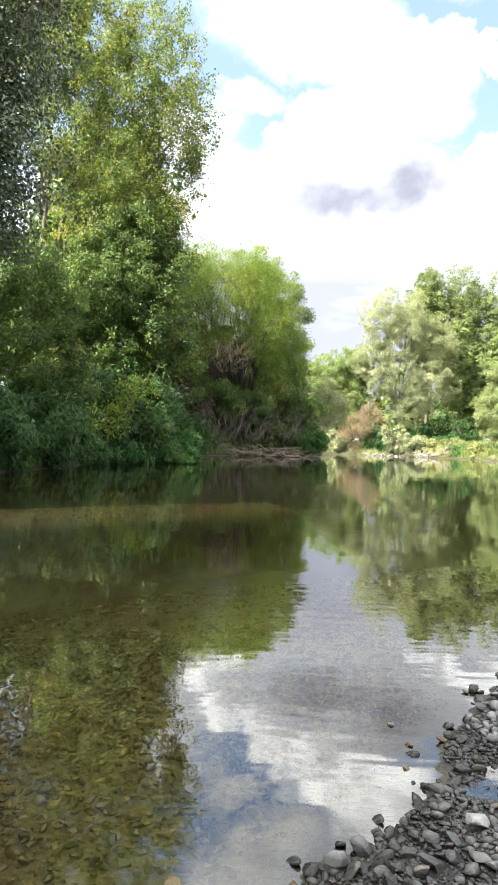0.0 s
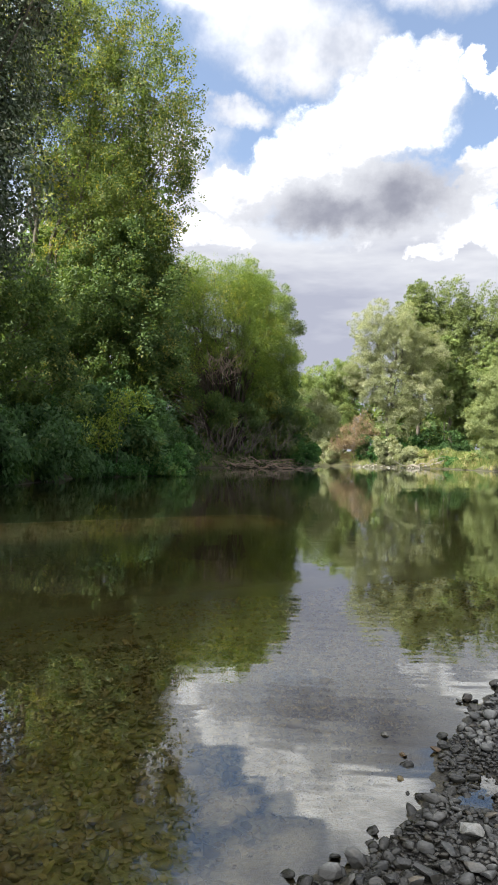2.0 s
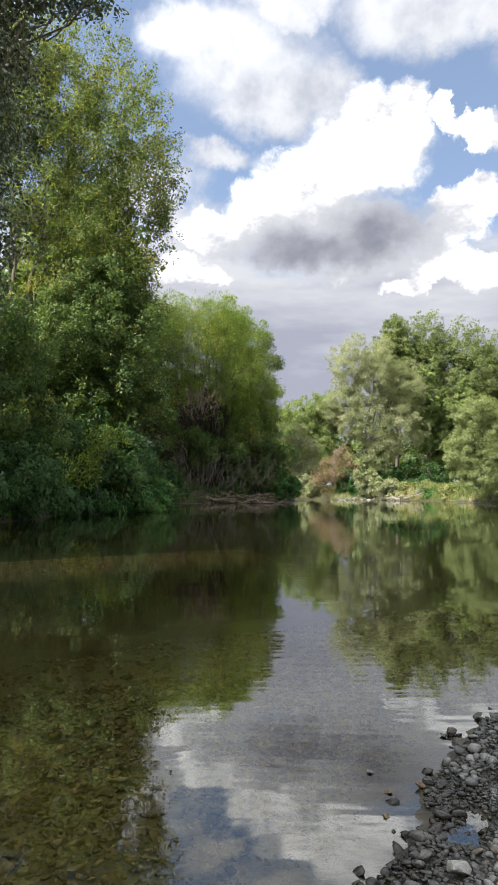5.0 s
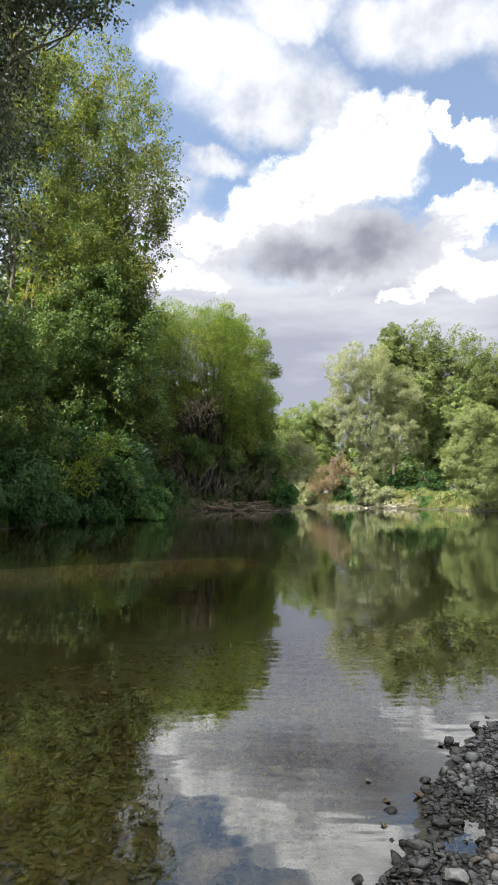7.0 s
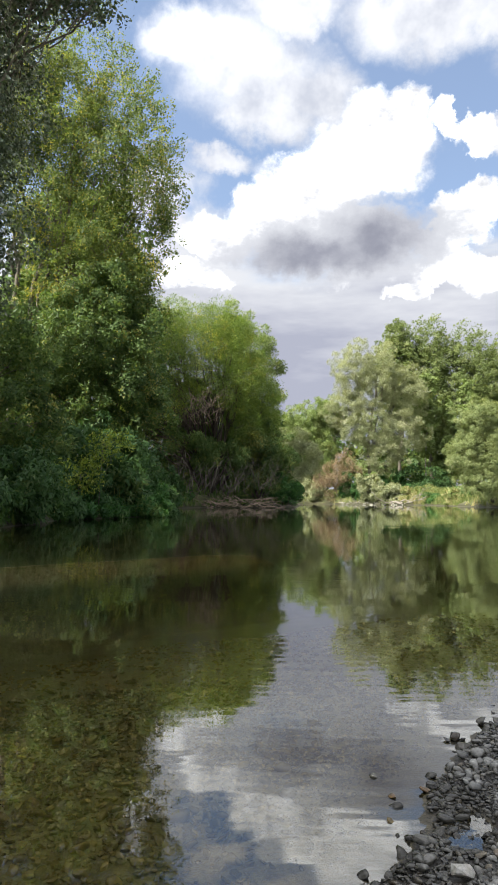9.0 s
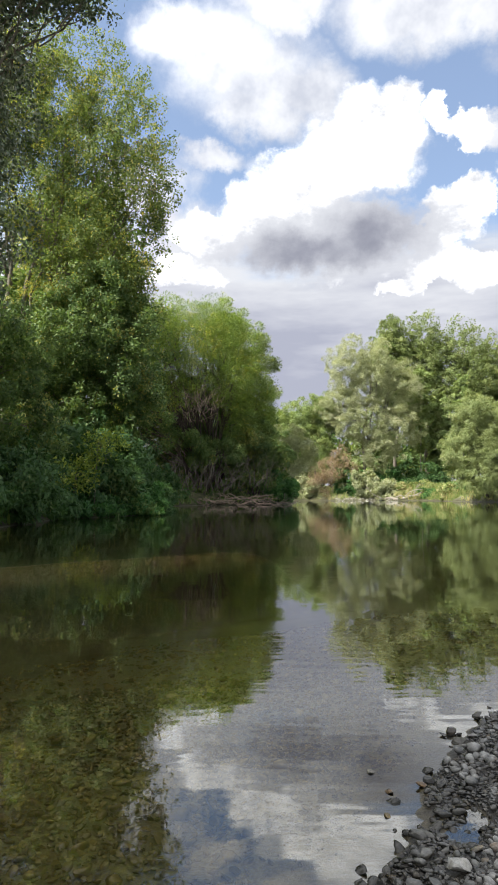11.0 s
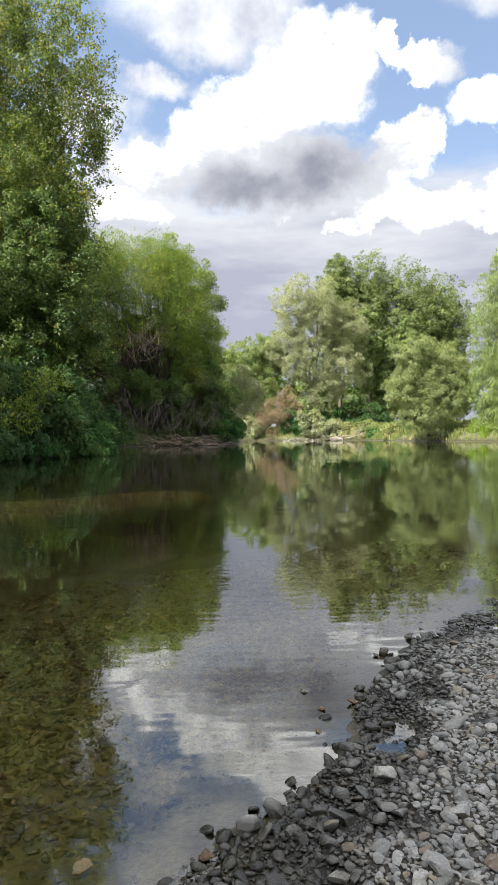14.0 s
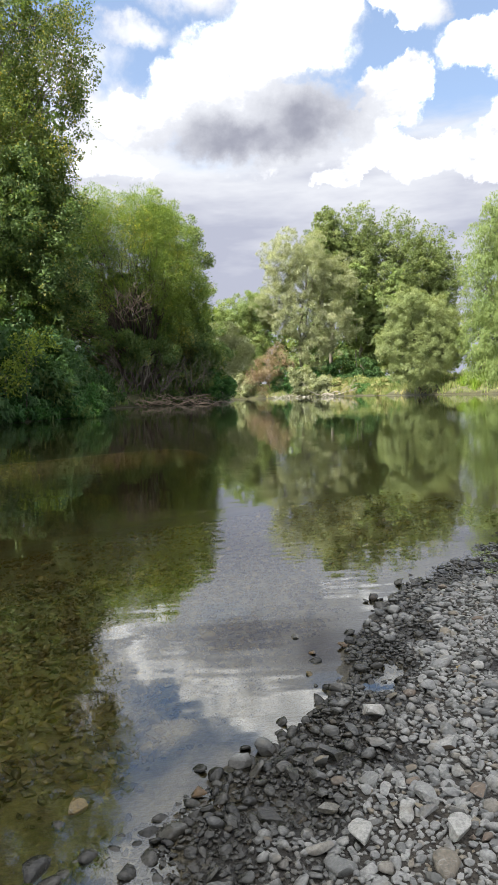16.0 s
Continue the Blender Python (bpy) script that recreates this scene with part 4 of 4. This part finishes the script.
def grass(name, seed, label, mat, area, count, height, width):
    """Blades on the ground inside an area (x0, x1, y0, y1), only on land."""
    r = np.random.default_rng(seed)
    x, y = r.uniform(area[0], area[1], count * 3), r.uniform(area[2], area[3], count * 3)
    d = shore_distance(x, y)
    thick = Wave(seed, 2.5)(np.c_[x, y, x * 0])
    ok = (d > 0.03) & (thick > -0.6)
    x, y = x[ok][:count], y[ok][:count]
    n = len(x)
    z = ground_height(x, y) - 0.03
    h = height * r.uniform(0.35, 1.2, n) * (1 + 0.4 * Wave(seed + 1, 3.0)(np.c_[x, y, x * 0]))
    turn = r.uniform(0, 6.28, n)
    side = np.c_[np.cos(turn), np.sin(turn), np.zeros(n)] * (width * r.uniform(0.6, 1.3, n))[:, None]
    lean = np.c_[r.normal(size=n), r.normal(size=n), np.zeros(n)] * (h * 0.22)[:, None]
    root = np.c_[x, y, z]
    up = np.c_[np.zeros(n), np.zeros(n), h]
    v = np.stack([root - side, root + side, root + up * 0.6 + lean * 0.4 + side * 0.7, root + up + lean], 1).reshape(-1, 3)
    ob = part(name, (v, np.arange(n * 4).reshape(n, 4)), mat)
    return tagged(ob, label, "grass", kind="stuff")


grass("reed_grass", 1, "tall yellow-green reeds on the far bank", LEAF_GRASS, (18.5, 29.0, 76.0, 96.0), 18000, 0.7, 0.022)
grass("lush_grass", 2, "bright green grass tuft at the water's edge", LEAF_LAWN, (27.0, 30.0, 63.5, 68.5), 5000, 0.75, 0.03)
grass("bank_grass", 3, "rough grass along the far shore", LEAF_GRASS, (3.0, 20.0, 88.6, 100.0), 9000, 0.45, 0.03)
grass("bank_grass", 5, "rough green grass on the bank beside the willow bush", LEAF_GRASS, (19.5, 36.0, 46.0, 80.0), 16000, 0.5, 0.035)
grass("bank_grass", 4, "dark rough grass under the trees of the bank", LEAF_OLIVE, (-16.0, 4.0, 14.0, 74.0), 16000, 0.7, 0.05)

# ---- river stones ----


def stone_shapes(count, seed, level=2):
    r = np.random.default_rng(seed)
    bm = bmesh.new()
    bmesh.ops.create_icosphere(bm, subdivisions=level, radius=1.0)
    bm.verts.ensure_lookup_table()
    v0 = np.array([v.co[:] for v in bm.verts])
    f0 = np.array([[v.index for v in f.verts] for f in bm.faces])
    bm.free()
    out = []
    for i in range(count):
        w = Wave(seed * 50 + i, 2.6)
        p = np.sign(v0) * np.abs(v0) ** r.uniform(0.72, 1.0)
        p = p * (1 + 0.15 * w(v0))[:, None]
        for _ in range(9 if level == 3 else 7):
            nrm = r.normal(size=3)
            nrm /= np.linalg.norm(nrm)
            s = p @ nrm
            lim = r.uniform(0.45, 0.8)
            p = p - np.outer(np.maximum(s - lim, 0) * (1.0 if level == 3 else 0.92), nrm)
        out.append((p * np.array([1.0, r.uniform(0.58, 0.95), r.uniform(0.36, 0.60)]), f0))
    return out


def scatter(seed, area, sizes, tries, inside, taken=None, cell=0.05):
    """Places for stones that hardly overlap: biggest first."""
    r = np.random.default_rng(seed)
    grid, out = taken if taken is not None else {}, []
    for (lo, hi), n in zip(sizes, tries):
        x, y = r.uniform(area[0], area[1], n), r.uniform(area[2], area[3], n)
        ok = inside(x, y, shore_distance(x, y), r)
        for px, py, rad in zip(x[ok], y[ok], r.uniform(lo, hi, int(ok.sum()))):
            cx, cy = int(px // cell), int(py // cell)
            free = True
            for gx_ in (cx - 1, cx, cx + 1):
                for gy_ in (cy - 1, cy, cy + 1):
                    for qx, qy, qr in grid.get((gx_, gy_), ()):
                        if (qx - px) ** 2 + (qy - py) ** 2 < (0.52 * (qr + rad)) ** 2:
                            free = False
                            break
                    if not free:
                        break
                if not free:
                    break
            if free:
                grid.setdefault((cx, cy), []).append((px, py, rad))
                out.append((px, py, rad))
    return out


# single stones that stand out: place, half length, colour
MARKS = [(0.430, 2.231, 0.016, "yellow"), (0.470, 2.40, 0.019, "brown"), (0.437, 2.575, 0.020, "pale"), (0.585, 2.44, 0.022, "brown"), (0.618, 2.47, 0.030, "plain"), (0.650, 2.43, 0.026, "plain"),
         (0.534, 1.854, 0.042, "pale"), (0.333, 1.467, 0.026, "pale"), (0.376, 1.348, 0.041, "pale"), (0.480, 1.383, 0.028, "pale"), (0.165, 1.70, 0.040, "plain"), (-0.215, 1.60, 0.036, "yellow"),
         (0.944, 2.106, 0.026, "pale"), (0.874, 2.092, 0.014, "yellow"), (0.834, 2.967, 0.030, "plain"), (0.800, 2.94, 0.022, "plain"), (0.27, 2.20, 0.012, "plain"), (0.30, 2.17, 0.011, "plain"), (0.33, 2.21, 0.013, "plain"),
         (0.555, 1.30, 0.036, "pale"), (0.36, 1.66, 0.030, "plain"), (-0.47, 2.02, 0.030, "yellow"), (0.06, 1.60, 0.028, "brown")]
taken = {}
for x, y, rad, _ in MARKS:
    taken.setdefault((int(x // 0.05), int(y // 0.05)), []).append((x, y, rad))
edge_ok = lambda x, y, d, r: (d > 0.010 - 0.11 * (r.uniform(0, 1, len(x)) < 0.03)) & (d < 0.16)  # noqa: E731
dry = scatter(5, (-1.0, 2.6, 0.9, 4.6), [(0.028, 0.042), (0.018, 0.030), (0.010, 0.018)], [330, 6000, 20000], edge_ok, taken)
shore_only = lambda x, y, d, r: (d > 0.02 + 0.02 * np.sin(x * 9.0 + y * 7.0)) & (y > 0.25)  # noqa: E731
trodden = lambda x, y, d, r: shore_only(x, y, d, r) & (x < 0.5 * y + 0.45) & (y > 0.85)  # noqa: E731
dry += scatter(3, (-1.2, 2.9, 0.4, 5.2), [(0.036, 0.052), (0.023, 0.036), (0.0145, 0.022)], [110, 1700, 11000], shore_only, taken)
dry += scatter(6, (-0.9, 2.6, 0.8, 4.8), [(0.009, 0.0145), (0.005, 0.009)], [60000, 90000], trodden, taken)
around = lambda x, y, d, r: (d > -0.05) & (r.uniform(0, 1, len(x)) < np.exp(-((x - 1.0) ** 2 + (y - 1.5) ** 2) / 22.0))  # noqa: E731
dry += scatter(7, (-4.0, 6.0, -4.5, 7.5), [(0.016, 0.040)], [11000], around, taken)
sunk_ok = lambda x, y, d, r: (d < -0.12) & (d > -1.6 - 3.2 * r.uniform(0, 1, len(x))) & (y > 0.6)  # noqa: E731
sunk = scatter(4, (-4.6, 2.4, 0.6, 7.6), [(0.028, 0.046), (0.018, 0.028), (0.010, 0.017)], [700, 6500, 14000], sunk_ok, taken)
sunk += scatter(14, (-1.9, 1.4, 1.0, 4.4), [(0.015, 0.024), (0.006, 0.011)], [9000, 9000], sunk_ok, taken)
deep_by = -ground_height(np.array(sunk)[:, 0], np.array(sunk)[:, 1])
sunk = [q for q, deep in zip(sunk, deep_by) if q[2] * 0.9 < deep]
rocks, shapes, chips = stone_shapes(12, 8, 3), stone_shapes(12, 9), stone_shapes(12, 10, 1)
TINTS = {"plain": STONE}


def stone_pose(x, y, rad, r, sink):
    z = float(ground_height([x], [y])[0])
    return Matrix.LocRotScale((x, y, z + rad * sink), Euler((r.normal() * 0.18, r.normal() * 0.18, r.uniform(0, 6.28))), (rad, rad, rad * r.uniform(0.85, 1.2)))


def lay_stones():
    r = np.random.default_rng(77)
    meshes = [mesh_of("stone", v, f, STONE, True) for v, f in rocks]
    for me in meshes:
        me.set_sharp_from_angle(angle=math.radians(26))
    for key, col in (("yellow", (0.38, 0.29, 0.12)), ("brown", (0.27, 0.17, 0.085)), ("pale", (0.36, 0.36, 0.34))):
        TINTS[key] = stone_material("stone_" + key, col)
    for i, (x, y, rad, tint) in enumerate(MARKS):
        ob = new("stone", mesh_of("stone", *rocks[i % 12], TINTS[tint], True))
        ob.data.set_sharp_from_angle(angle=math.radians(26))
        ob.parent, ob.matrix_basis = ground, stone_pose(x, y, rad, r, 0.45)
    order = sorted(dry, key=lambda s: math.hypot(s[0] - 0.45, (s[1] - 1.55) * 0.9) - s[2] * 6)
    for x, y, rad in order[:277]:
        ob = new("stone", meshes[int(r.integers(12))])
        ob.parent, ob.matrix_basis = ground, stone_pose(x, y, rad, r, 0.24)
    for name, some, sink, label in (("gravel", order[277:], 0.22, "dry and wet grey river gravel on the shore"), ("bed_stones", sunk, 0.26, "algae-brown stones on the shallow river bed")):
        P = np.array(some)
        z = ground_height(P[:, 0], P[:, 1])
        vs, fs, soft = [], [], []
        off = 0
        for k, (x, y, rad) in enumerate(some):
            fine = rad > (0.0155 if name == "gravel" else 0.024) and math.hypot(x, y) < 2.9
            a, (s, sf) = r.uniform(0, 6.28), (shapes if fine else chips)[int(r.integers(12))]
            ca, sa = math.cos(a), math.sin(a)
            tx, ty = r.normal(0, 0.2, 2)
            q = np.c_[s[:, 0] * ca - s[:, 1] * sa, s[:, 0] * sa + s[:, 1] * ca, s[:, 2] + s[:, 0] * tx + s[:, 1] * ty] * rad
            vs.append(q + (x, y, z[k] + rad * sink)), fs.append(sf + off), soft.append(np.full(len(sf), fine))
            off += len(s)
        ob = part(name, (np.concatenate(vs), np.concatenate(fs)), STONE, None, smooth=np.concatenate(soft))
        tagged(ob, label, "gravel", kind="stuff")
    # bleached stones along the far shore
    vs, fs = [], []
    for k in range(130):
        x = r.uniform(11.0, 18.5)
        y = float(np.interp(x, [8, 12, 17, 21.5], [91, 88.5, 88, 84])) + r.uniform(-0.1, 0.35)
        rad = r.uniform(0.04, 0.15)
        vs.append(shapes[k % 12][0] * rad + (x, y, max(0.03, float(ground_height([x], [y])[0])) + rad * 0.15)), fs.append(shapes[0][1] + k * len(shapes[0][0]))
    ob = part("shore_stones", (np.concatenate(vs), np.concatenate(fs)), TINTS["pale"], None, smooth=True)
    tagged(ob, "bleached pale stones along the far waterline", "gravel", kind="stuff")


lay_stones()
